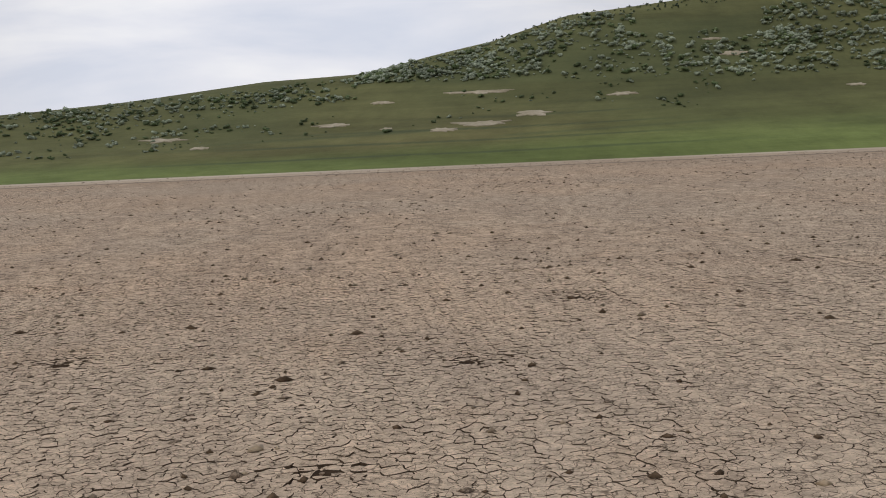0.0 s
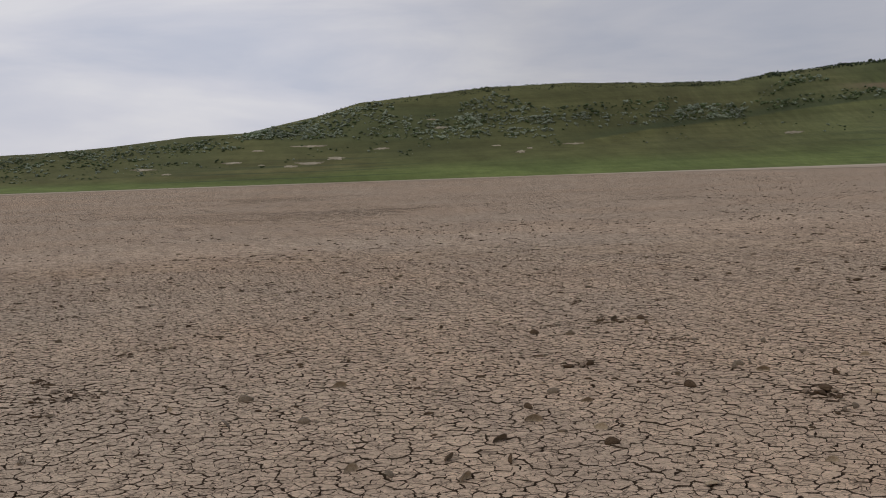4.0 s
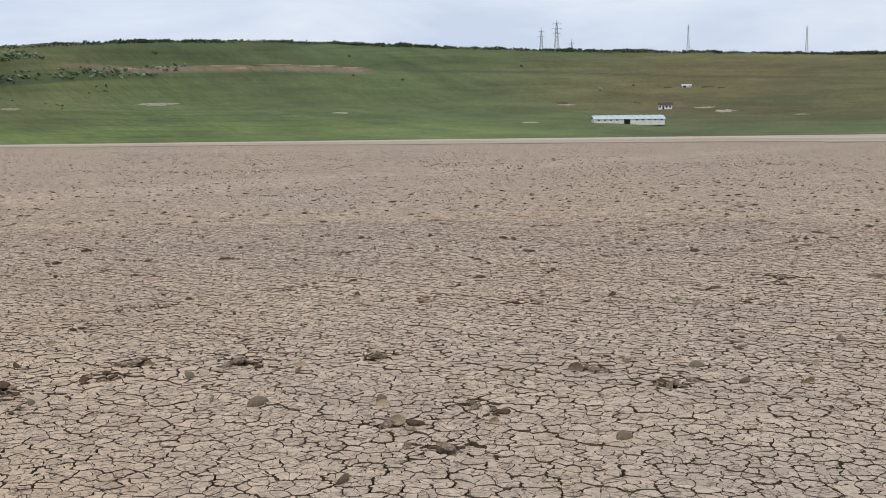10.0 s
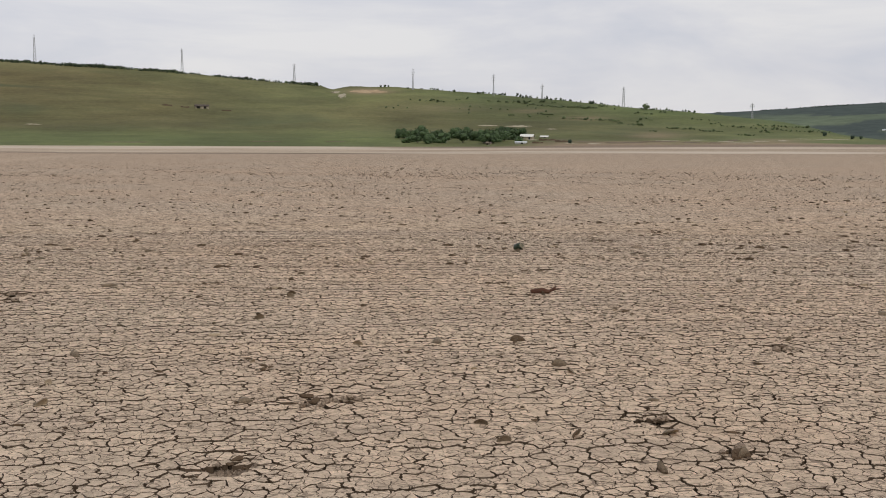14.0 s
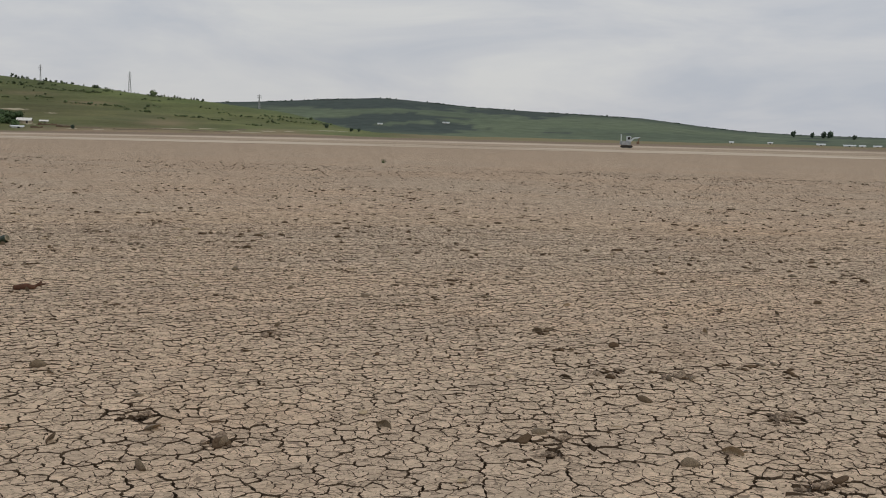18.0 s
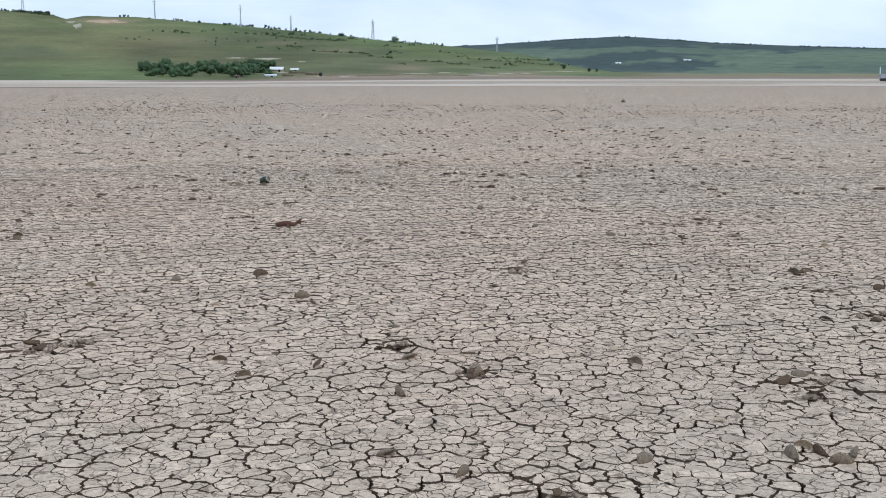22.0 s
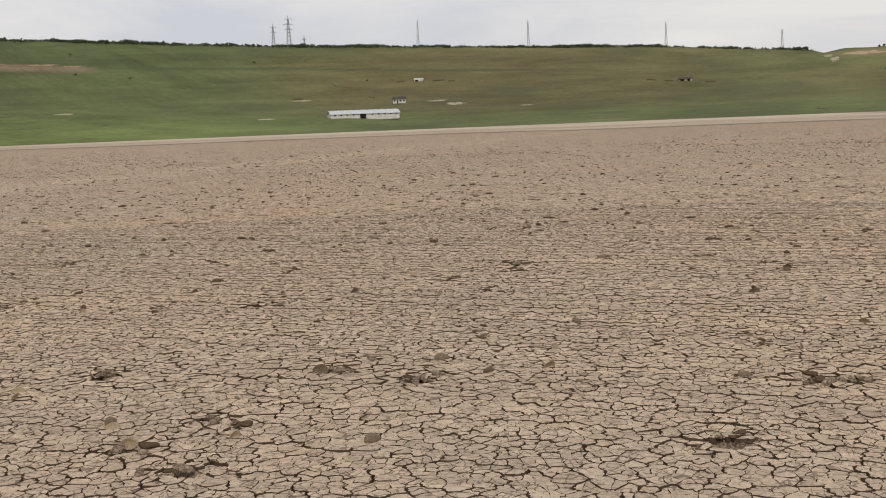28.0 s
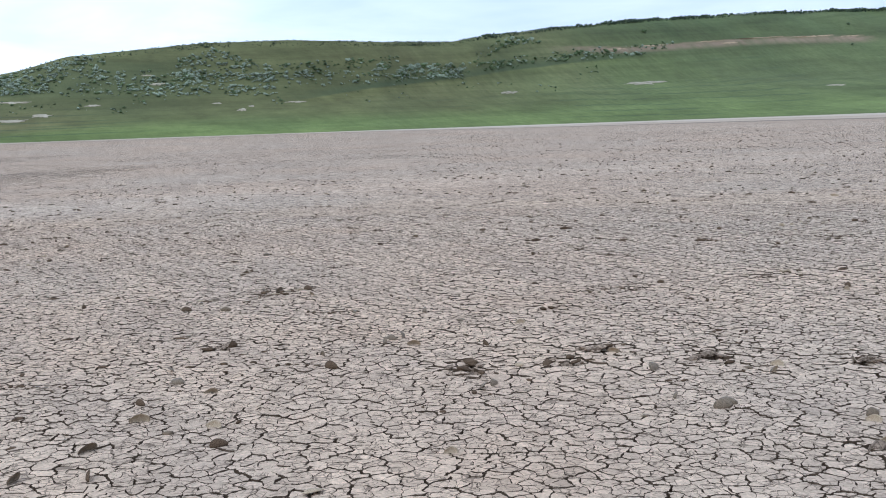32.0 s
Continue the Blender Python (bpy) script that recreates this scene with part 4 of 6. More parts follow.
for i, (a, e, w, t) in enumerate([(13.8, 0.22, 1.6, 0.05), (15.2, 0.13, 1.4, 0.04), (17.4, 0.10, 2.2, 0.04), (19.2, 0.16, 1.6, 0.04), (20.9, 0.13, 0.9, 0.05), (22.0, 0.10, 0.8, 0.05), (23.0, 0.24, 0.7, 0.05), (-8.5, 0.03, 2.2, 0.03), (-1.6, 0.08, 1.6, 0.03), (2.2, 0.09, 1.2, 0.03)]):
    bare_patch(a, e, w, t, BANK, 260 + i, "dark eroded edge of a low earth bank")


# ---- buildings ----
def box(bm, x0, y0, z0, x1, y1, z1):
    bmesh.ops.create_cube(bm, size=1, matrix=Matrix.Translation(((x0 + x1) / 2, (y0 + y1) / 2, (z0 + z1) / 2)) @ Matrix.Diagonal((x1 - x0, y1 - y0, z1 - z0, 1)))


def gable_roof(bm, l, w, eave, top, over, thick=0.12):
    """Two sloping sheets with thickness, ridge along x."""
    x0, x1 = -l / 2 - over, l / 2 + over
    k = (top - eave) / (w / 2)
    for side in (-1, 1):
        ye, ze = side * (w / 2 + over), eave - k * over
        low = [bm.verts.new(q) for q in ((x0, ye, ze), (x1, ye, ze), (x1, 0, top), (x0, 0, top))]
        high = [bm.verts.new((v.co.x, v.co.y, v.co.z + thick)) for v in low]
        bm.faces.new(low)
        bm.faces.new(high)
        for i in range(4):
            bm.faces.new((low[i], low[(i + 1) % 4], high[(i + 1) % 4], high[i]))
    bmesh.ops.recalc_face_normals(bm, faces=bm.faces)


def gable_house(name, az, up, wide, deep, eave, top, turn, wall_mat, roof_mat, label, category, openings, doors=()):
    """A gabled building facing the lake. Openings: (place along the front, sill, width, height)."""
    q = on_slope(az, up)
    ob = new(name)
    ob.matrix_basis = pose(q.x, q.y, q.z - 0.15, 0, 0, -az + turn)
    xs = sorted(openings)
    bm = bmesh.new()
    y0, y1, t = -deep / 2, deep / 2, 0.35
    at = -wide / 2
    for cx, sill, w, h in xs:                       # front wall, cut by its openings
        box(bm, at, y0, -1.2, cx - w / 2, y0 + t, eave)
        if sill > 0.02:
            box(bm, cx - w / 2, y0, -1.2, cx + w / 2, y0 + t, sill)
        box(bm, cx - w / 2, y0, sill + h, cx + w / 2, y0 + t, eave)
        at = cx + w / 2
    box(bm, at, y0, -1.2, wide / 2, y0 + t, eave)
    part("front_wall", bm, wall_mat, ob)
    bm = bmesh.new()
    box(bm, -wide / 2, y1 - t, -1.2, wide / 2, y1, eave)
    part("back_wall", bm, wall_mat, ob)
    for s in (-1, 1):
        bm = bmesh.new()
        xa, xb = (-wide / 2, -wide / 2 + t) if s < 0 else (wide / 2 - t, wide / 2)
        box(bm, xa, y0 + t, -1.2, xb, y1 - t, eave)
        tri = [[bm.verts.new(c_) for c_ in ((x, y0 + t, eave), (x, y1 - t, eave), (x, 0, top - 0.15))] for x in (xa, xb)]
        bm.faces.new(tri[0])
        bm.faces.new(tri[1])
        for i in range(3):
            bm.faces.new((tri[0][i], tri[0][(i + 1) % 3], tri[1][(i + 1) % 3], tri[1][i]))
        bmesh.ops.recalc_face_normals(bm, faces=bm.faces)
        part("gable_wall", bm, wall_mat, ob)
    bm = bmesh.new()
    gable_roof(bm, wide, deep, eave, top, 0.45)
    part("roof", bm, roof_mat, ob)
    for i, (cx, sill, w, h) in enumerate(xs):
        bm = bmesh.new()
        box(bm, cx - w / 2, y0 + 0.22, sill, cx + w / 2, y0 + 0.28, sill + h)
        if sill > 0.3:
            win = part("window", bm, OPENING, ob, "dark empty window")
            bm = bmesh.new()
            for sx in (-1, 1):
                box(bm, cx + sx * w / 2 - 0.05, y0 + 0.12, sill, cx + sx * w / 2 + 0.05, y0 + 0.2, sill + h)
            part("frame", bm, roof_mat, win)
        else:
            part("door", bm, OPENING, ob, "dark open doorway")
    return tagged(ob, label, category)


barn = gable_house("barn", -21.65, 0.56, 34.0, 9.0, 1.8, 3.5, 13, WHITEWASH, SHEET_ROOF, "long white livestock barn with a pale sheet roof", "barn",
                   [(-15 + 3.0 * i, 1.0, 1.0, 0.55) for i in range(4)] + [(-1.2, 0.0, 3.0, 1.7)] + [(3.5 + 3.0 * i, 1.0, 1.0, 0.55) for i in range(5)])
barn.matrix_basis.translation.z += 0.5
for i in range(11):                                 # vents on the barn's ridge
    bm = bmesh.new()
    box(bm, -15.5 + 3.1 * i - 0.3, -0.3, 3.5, -15.5 + 3.1 * i + 0.3, 0.3, 3.8)
    part("ridge_vent", bm, SHEET_ROOF, barn)
gable_house("farmhouse", -19.72, 1.28, 8.6, 6.0, 2.7, 4.2, 0, WHITEWASH, DARK_ROOF, "small white farmhouse with a dark roof", "house",
            [(-3.2, 0.9, 1.1, 1.2), (-1.3, 0.0, 1.0, 2.0), (0.8, 0.9, 1.3, 1.2), (3.0, 0.9, 1.1, 1.2)])
gable_house("cottage", 12.35, 0.26, 6.0, 5.5, 1.5, 2.6, -10, LIME, WHITEWASH, "pale cottage beside the lakeside grove", "house",
            [(-1.8, 0.9, 0.9, 0.8), (1.4, 0.0, 0.9, 1.7)])
gable_house("shed", 8.25, 0.34, 4.2, 3.0, 1.7, 2.4, 15, WHITEWASH, SHEET_ROOF, "small pale shed among the grove trees", "shed", [(0.2, 0.0, 0.9, 1.5)])
gable_house("shed", 10.3, -0.02, 2.2, 2.0, 0.8, 1.2, -20, LIME, DARK_ROOF, "small pale shed among the grove trees", "shed", [(-0.3, 0.0, 0.9, 1.4)])
gable_house("shed", 12.0, 0.02, 4.6, 2.4, 0.8, 1.2, 8, WHITEWASH, SHEET_ROOF, "low pale shed below the grove", "shed", [(0.4, 0.0, 1.0, 1.1)])
gable_house("shed", 13.25, 0.34, 3.4, 2.2, 0.7, 1.2, -6, LIME, WHITEWASH, "low pale shed on the slope beside the grove", "shed", [(0.4, 0.0, 0.8, 0.7)])
gable_house("sheepfold", -18.65, 2.38, 6.5, 4.0, 1.3, 2.1, 0, WHITEWASH, SHEET_ROOF, "low white sheepfold shed on the hillside", "shed", [(-1.5, 0.0, 2.2, 1.5), (2.2, 0.6, 1.2, 0.7)])
gable_house("sheepfold", -4.75, 1.80, 9.0, 5.0, 1.6, 2.6, 6, LIME, DARK_ROOF, "low half-ruined sheepfold on the hillside", "shed", [(-2.5, 0.0, 2.5, 1.3), (2.0, 0.0, 2.0, 1.3)])


def ruin_wall(az, up, wide, tall, seed, label):
    """A broken length of dry wall with an uneven top."""
    r_ = np.random.RandomState(seed)
    q = on_slope(az, up)
    n = 9
    vs = []
    for i in range(n):
        x = wide * (i / (n - 1) - 0.5)
        h_ = tall * r_.uniform(0.4, 1.0)
        vs += [(x, -0.3, -0.8), (x, 0.3, -0.8), (x, 0.25, h_), (x, -0.25, h_)]
    fs = []
    for i in range(n - 1):
        o = 4 * i
        for a_, b_ in ((0, 1), (1, 2), (2, 3), (3, 0)):
            fs.append((o + a_, o + b_, o + 4 + b_, o + 4 + a_))
    fs += [(0, 3, 2, 1), (4 * n - 4, 4 * n - 3, 4 * n - 2, 4 * n - 1)]
    ob = new("ruined_wall", mesh_of("ruined_wall", vs, fs, BANK))
    ob.matrix_basis = pose(q.x, q.y, q.z, 0, 0, -az + r_.uniform(-8, 8))
    tagged(ob, label, "ruined wall", "ruined walls of the sheepfolds")


for i, (a, e, w, t) in enumerate([(-19.6, 2.36, 6, 1.2), (-17.6, 2.34, 9, 1.0), (-16.9, 2.30, 5, 0.9), (-6.5, 1.90, 7, 1.3), (-5.6, 1.82, 6, 1.0), (-3.5, 1.66, 7, 1.1), (-25.1, 1.64, 8, 0.9), (-21.2, 1.60, 5, 0.8),
                                  (13.4, 0.20, 8, 1.2), (14.2, 0.12, 7, 1.0), (12.9, 0.05, 5, 0.9)]):
    ruin_wall(a, e, w, t, 300 + i, "broken dark remains of a sheepfold wall")


# ---- power line along the hilltop ----
def strut(bm, a, b, w):
    """A square bar from a to b."""
    a, b = Vector(a), Vector(b)
    m = Matrix.Translation((a + b) / 2) @ (b - a).to_track_quat("Z", "Y").to_matrix().to_4x4() @ Matrix.Diagonal((w, w, (b - a).length, 1))
    bmesh.ops.create_cube(bm, size=1, matrix=m)


def pylon(az, base_up, top_up, foot, arms, bar, label, dist=1.0):
    """A lattice mast: four tapering legs with braces, cross-arms and insulators."""
    r = float(ridge_at(az)) * dist
    x, y = r * math.sin(az * DEG), r * math.cos(az * DEG)
    z = height(x, y) - 0.3
    tall = EYE + r * math.tan(top_up * DEG) - z
    ob = new("power_pylon")
    ob.matrix_basis = pose(x, y, z, 0, 0, -az + 12)
    head = foot * 0.22

    def side(h_):
        return foot + (head - foot) * min(1.0, h_ / (tall * 0.9))
    for sx, sy in ((-1, -1), (1, -1), (1, 1), (-1, 1)):
        bm = bmesh.new()
        strut(bm, (sx * foot / 2, sy * foot / 2, 0), (sx * head / 2, sy * head / 2, tall * 0.9), bar)
        part("leg", bm, STEEL, ob)
    bm = bmesh.new()
    levels = [tall * 0.9 * i / 8 for i in range(9)]
    for i in range(8):
        a_, b_ = side(levels[i]) / 2, side(levels[i + 1]) / 2
        for s in (-1, 1):
            strut(bm, (-a_, s * a_, levels[i]), (b_, s * b_, levels[i + 1]), bar * 0.6)
            strut(bm, (a_, s * a_, levels[i]), (-b_, s * b_, levels[i + 1]), bar * 0.6)
            strut(bm, (s * a_, -a_, levels[i]), (s * b_, b_, levels[i + 1]), bar * 0.6)
    part("bracing", bm, STEEL, ob)
    bm = bmesh.new()
    strut(bm, (0, 0, tall * 0.88), (0, 0, tall), bar * 1.3)
    part("peak", bm, STEEL, ob)
    for h_, half in arms:
        bm = bmesh.new()
        strut(bm, (-half, 0, tall * h_), (half, 0, tall * h_), bar)
        strut(bm, (-half, 0, tall * h_), (0, 0, tall * (h_ + 0.04)), bar * 0.6)
        strut(bm, (half, 0, tall * h_), (0, 0, tall * (h_ + 0.04)), bar * 0.6)
        arm = part("cross_arm", bm, STEEL, ob)
        for s in (-1, 1):
            bm = bmesh.new()
            strut(bm, (s * half, 0, tall * h_), (s * half, 0, tall * h_ - 1.2), bar * 0.9)
            part("insulator", bm, PAINT_PALE, arm)
    return tagged(ob, label, "pylon", "pylons of the power line")


SLIM = "slim grey lattice pylon on the hilltop"
for az, b, t in ((-18.6, 4.3, 5.58), (-12.8, 4.05, 5.32), (-5.7, 3.74, 4.86), (0.02, 3.28, 4.18)):
    pylon(az, b, t, 2.4, ((0.93, 0.9), (0.86, 0.9)) if az < -3 else ((0.92, 1.5), (0.80, 1.2)), 0.14, SLIM, 1.0)
for az, b, t in ((6.26, 2.93, 3.97), (10.53, 2.58, 3.70), (13.1, 2.45, 3.18), (17.35, 2.03, 3.04)):
    pylon(az, b, t, 1.1 if az < 15 else 2.2, ((0.93, 0.9), (0.82, 1.4), (0.71, 1.0)), 0.15, "grey lattice pylon with three cross-arms", 0.985)
pylon(23.87, 1.7, 2.12, 1.2, ((0.9, 1.4), (0.78, 1.6)), 0.2, SLIM, 1.0)
pylon(-25.35, 4.45, 5.98, 4.2, ((0.90, 3.4), (0.74, 4.2), (0.60, 3.2)), 0.26, "tall broad-footed lattice pylon with cross-arms", 1.03)
pylon(-26.15, 4.5, 5.58, 3.6, ((0.88, 2.6), (0.70, 3.4)), 0.24, "broad-footed lattice pylon with cross-arms", 1.06)
pylon(-24.56, 4.43, 4.97, 2.0, ((0.80, 2.2),), 0.30, "small distant lattice pylon", 1.10)


# ---- machine standing on the far lakebed ----
def excavator(az, r, turn):
    x, y = r * math.sin(az * DEG), r * math.cos(az * DEG)
    ob = new("excavator")
    ob.matrix_basis = pose(x, y, height(x, y) - 0.02, 0, 0, -az + turn)
    for s in (-1, 1):
        bm = bmesh.new()
        box(bm, -2.0, s * 1.2 - 0.3, 0.0, 2.0, s * 1.2 + 0.3, 0.9)
        bmesh.ops.bevel(bm, geom=[e for e in bm.edges if abs(e.verts[0].co.x - e.verts[1].co.x) < 0.01 and abs(e.verts[0].co.z - e.verts[1].co.z) < 0.01], offset=0.35, segments=3, affect="EDGES")
        part("track", bm, RUBBER, ob)
    bm = bmesh.new()
    box(bm, -2.3, -1.3, 1.0, 1.2, 1.3, 2.3)
    bmesh.ops.bevel(bm, geom=bm.edges[:], offset=0.15, segments=2, affect="EDGES")
    part("body", bm, PAINT_DUSTY, ob)
    bm = bmesh.new()
    box(bm, -0.2, -1.2, 2.25, 1.3, 0.1, 4.1)
    bmesh.ops.bevel(bm, geom=bm.edges[:], offset=0.12, segments=2, affect="EDGES")
    cab = part("cab", bm, PAINT_PALE, ob)
    bm = bmesh.new()
    box(bm, 0.1, -1.23, 2.9, 1.0, -1.19, 3.8)
    part("window", bm, OPENING, cab)
    bm = bmesh.new()
    box(bm, -2.2, -0.5, 2.25, -1.9, -0.2, 4.6)
    part("exhaust_stack", bm, PAINT_PALE, ob)
    bm = bmesh.new()
    strut(bm, (1.0, 0.5, 1.8), (2.4, 0.5, 3.4), 0.45)
    strut(bm, (2.3, 0.5, 3.4), (4.6, 0.5, 3.7), 0.38)
    part("boom", bm, PAINT_PALE, ob)
    bm = bmesh.new()
    strut(bm, (4.5, 0.5, 3.7), (4.1, 0.5, 2.2), 0.3)
    part("dipper_arm", bm, RUSTY, ob)
    bm = bmesh.new()
    box(bm, 3.6, 0.0, 1.5, 4.4, 1.0, 2.3)
    part("bucket", bm, RUSTY, ob)
    return tagged(ob, "dusty blue-grey excavator standing on the far lakebed", "excavator")


excavator(43.3, 275, 10).scale = (0.72, 0.72, 0.72)
for i, (a, w) in enumerate(((50.5, 5), (52.95, 9), (54.3, 12), (55.6, 8), (54.9, 6), (48.6, 4))):
    gable_house("far_shed", a, 0.30, w * 0.6, 4, 0.9, 1.5, 0, WHITEWASH, SHEET_ROOF, "low white shed beyond the dry lake", "shed", [(0.0, 0.0, 1.0, 0.8)])


# small white buildings on the slope of the distant hill
for az_, r_, wide_ in ((33.7, 1960.0, 13.0), (30.2, 1850.0, 9.0)):
    x, y = r_ * math.sin(az_ * DEG), r_ * math.cos(az_ * DEG)
    col = int(np.argmin(np.abs(fa - az_)))
    house = gable_house("far_house", 34.0, 0.30, wide_, 5, 1.8, 2.8, 0, WHITEWASH, SHEET_ROOF, "small white building on the distant hill", "house", [(0.0, 0.0, 1.6, 1.5)])
    house.matrix_basis = pose(x, y, float(np.interp(r_, FR[col], FZ[col])) - 0.3, 0, 0, -az_)

# ---- shells and clods on the lakebed ----
def valve_mesh(name, seed, mat_out, mat_in):
    """Half a mussel shell: a thin oval cup with growth ridges, hinge at one end. Unit length."""
    r_ = np.random.RandomState(seed)
    n, m_ = 14, 5
    vs, fs, slots = [], [], []
    for layer, lift in ((0, 0.0), (1, -0.035)):
        for j in range(m_ + 1):
            q = j / m_
            for i in range(n):
                t = 2 * math.pi * i / n
                rx, ry = 0.5 * q, (0.30 if math.sin(t) > 0 else 0.24) * q * (1 - 0.22 * math.cos(t) - 0.10 * math.cos(2 * t))
                z = 0.15 * (1 - q ** 2.2) + 0.008 * math.sin(q * 22) + lift * (1 - 0.7 * q)
                vs.append((rx * math.cos(t) + 0.14 * (1 - q), ry * math.sin(t) + 0.02 * r_.rand() * q, z))
    per = (m_ + 1) * n
    for layer in (0, 1):
        for j in range(m_):
            for i in range(n):
                a_, b_ = layer * per + j * n + i, layer * per + j * n + (i + 1) % n
                quad = (a_, a_ + n, b_ + n, b_)
                fs.append(quad if layer == 0 else quad[::-1])
                slots.append(layer)
    for i in range(n):
        a_, b_ = m_ * n + i, m_ * n + (i + 1) % n
        fs.append((a_, a_ + per, b_ + per, b_))
        slots.append(0)
    return mesh_of(name, vs, fs, [mat_out, mat_in], slots, True)


VALVES = [valve_mesh("mussel_shell", 1, SHELL_OUT, SHELL_PALE), valve_mesh("mussel_shell", 2, CLOD, SHELL_OUT), valve_mesh("mussel_shell", 3, SHELL_PALE, SHELL_PALE)]
SHELL_TEXT = ["weathered brown mussel shell stuck in dried mud", "mud-caked dark mussel shell on cracked mud", "bleached pale mussel shell on cracked mud"]


def shell(x, y, size, kind, lean, turn):
    ob = new("mussel_shell", VALVES[kind])
    ob.matrix_basis = pose(x, y, height(x, y) + (0.012 if lean < 40 else size * 0.14 if lean > 150 else size * 0.09), lean, 0, turn)
    ob.scale = (size, size, size)
    return tagged(ob, SHELL_TEXT[kind], "shell", "mussel shells on the lakebed")


# shells that stand out near the standpoint: x, y, kind
WEST_SHELLS = [
    (-7.13, 4.16, 0), (-5.72, 2.21, 0), (-6.46, 2.48, 0), (-6.95, 3.49, 1), (-7.73, 3.14, 1), (-7.22, 2.49, 0), (-7.17, 4.28, 0),
    (-6.46, 2.04, 1), (-9.27, 3.70, 0), (-9.89, 4.81, 1), (-10.00, 4.55, 1), (-5.70, 1.53, 1), (-4.41, 2.16, 2), (-5.44, 1.12, 1),
    (-5.45, 0.56, 0), (-5.27, 0.73, 0), (-6.74, 0.56, 0), (-6.90, 0.07, 0), (-7.20, 0.44, 2), (-7.81, 1.05, 0), (-7.63, 0.31, 0),
    (-6.84, 2.40, 0), (-6.09, 1.92, 0), (-5.36, 2.10, 1), (-6.58, 3.37, 1), (-6.84, 4.18, 0), (-5.26, 1.42, 1), (-6.49, -1.17, 0),
    (-10.45, 3.40, 2), (-9.54, 3.43, 1), (-5.03, 1.07, 0), (-7.97, 4.98, 0), (-9.52, 4.68, 0), (-7.05, 4.06, 0),
]
NORTHWEST_SHELLS = [
    (-2.03, 4.98, 0), (-2.96, 6.41, 1), (-4.04, 9.67, 1), (-6.37, 8.55, 1), (-7.59, 14.35, 1), (-9.12, 14.35, 1), (-3.28, 4.67, 0),
    (-3.64, 5.04, 0), (-4.71, 5.58, 0), (-5.15, 4.94, 0), (-4.24, 4.57, 0), (-6.98, 5.26, 0), (-5.46, 3.82, 0), (-6.23, 8.35, 0),
    (-3.57, 4.95, 0), (-4.61, 5.43, 0), (-7.68, 14.48, 1), (-4.56, 4.53, 0), (-2.91, 3.66, 0), (-4.28, 4.65, 0), (-4.48, 6.05, 0),
    (-5.70, 5.09, 0), (-6.32, 8.48, 1), (-5.48, 3.92, 0), (-6.48, 4.57, 1),
]
NORTH_SHELLS = [
    (1.98, 7.53, 0), (1.88, 8.53, 1), (1.19, 5.60, 1), (3.49, 16.04, 1), (-0.24, 6.67, 0), (1.13, 5.98, 1), (1.84, 8.43, 1),
    (1.21, 8.53, 0), (-0.26, 9.88, 1), (0.02, 11.28, 1), (0.57, 8.51, 0), (-1.57, 7.35, 0), (-2.26, 6.89, 0), (-1.84, 6.57, 0),
    (-1.57, 8.27, 0), (2.70, 11.11, 1), (3.38, 15.70, 1), (-1.48, 6.75, 0), (-0.60, 9.04, 2), (-1.61, 8.37, 0), (-3.13, 9.59, 0),
    (0.10, 7.55, 0), (-0.26, 10.02, 1), (0.03, 11.52, 1), (-1.90, 13.94, 1),
]
EAST_SHELLS = [
    (1.87, 4.99, 0), (2.14, 5.63, 0), (1.61, 5.65, 1), (1.53, 4.18, 0), (1.75, 3.86, 0), (5.05, 4.82, 0), (4.92, 7.17, 1),
    (6.14, 6.29, 1), (7.30, 6.39, 0), (7.50, 5.90, 0), (3.29, 5.09, 1), (3.26, 2.90, 2), (3.38, 3.47, 0), (3.12, 3.55, 0),
    (3.25, 3.63, 0), (3.26, 3.54, 1), (3.27, 3.42, 0), (2.52, 3.73, 0), (2.28, 3.23, 2), (3.98, 4.55, 0), (2.00, 7.27, 0),
    (4.29, 3.71, 0), (4.65, 3.75, 0), (3.33, 5.39, 2), (5.99, 7.09, 1), (8.38, 8.43, 0), (5.66, 5.21, 0), (5.79, 5.12, 0),
    (2.38, 5.20, 0), (8.74, 6.79, 1), (4.12, 8.30, 0), (5.64, 9.46, 0),
]
STANDING = WEST_SHELLS + NORTHWEST_SHELLS + NORTH_SHELLS + EAST_SHELLS
rng = np.random.RandomState(17)
for x, y, kind in STANDING:
    lean = (rng.choice([50, 65, 78, 100, 118, 35]), rng.choice([65, 80, 100]), 12)[kind]
    shell(x, y, rng.uniform(0.085, 0.125), kind, lean, rng.uniform(0, 360))
count = 0
while count < 130:
    a, r = rng.uniform(-98, 64), 3.4 + 15 * math.sqrt(rng.rand())
    x, y = r * math.sin(a * DEG), r * math.cos(a * DEG)
    if any((x - q[0]) ** 2 + (y - q[1]) ** 2 < 0.16 for q in STANDING):
        continue
    shell(x, y, rng.uniform(0.05, 0.095), int(rng.choice([0, 0, 1, 1, 1, 2])), rng.choice([8, 30, 62, 80, 105, 168]) + rng.uniform(-6, 6), rng.uniform(0, 360))
    count += 1

# two crusted stretches of the western bed, where the mud lies in a thin layer of plates: from and to, along the lake
CRUST = 0.032
WEST_HEAD = -80 * DEG
CRUSTS = ((40.5, 55.0), (81.0, 93.0))


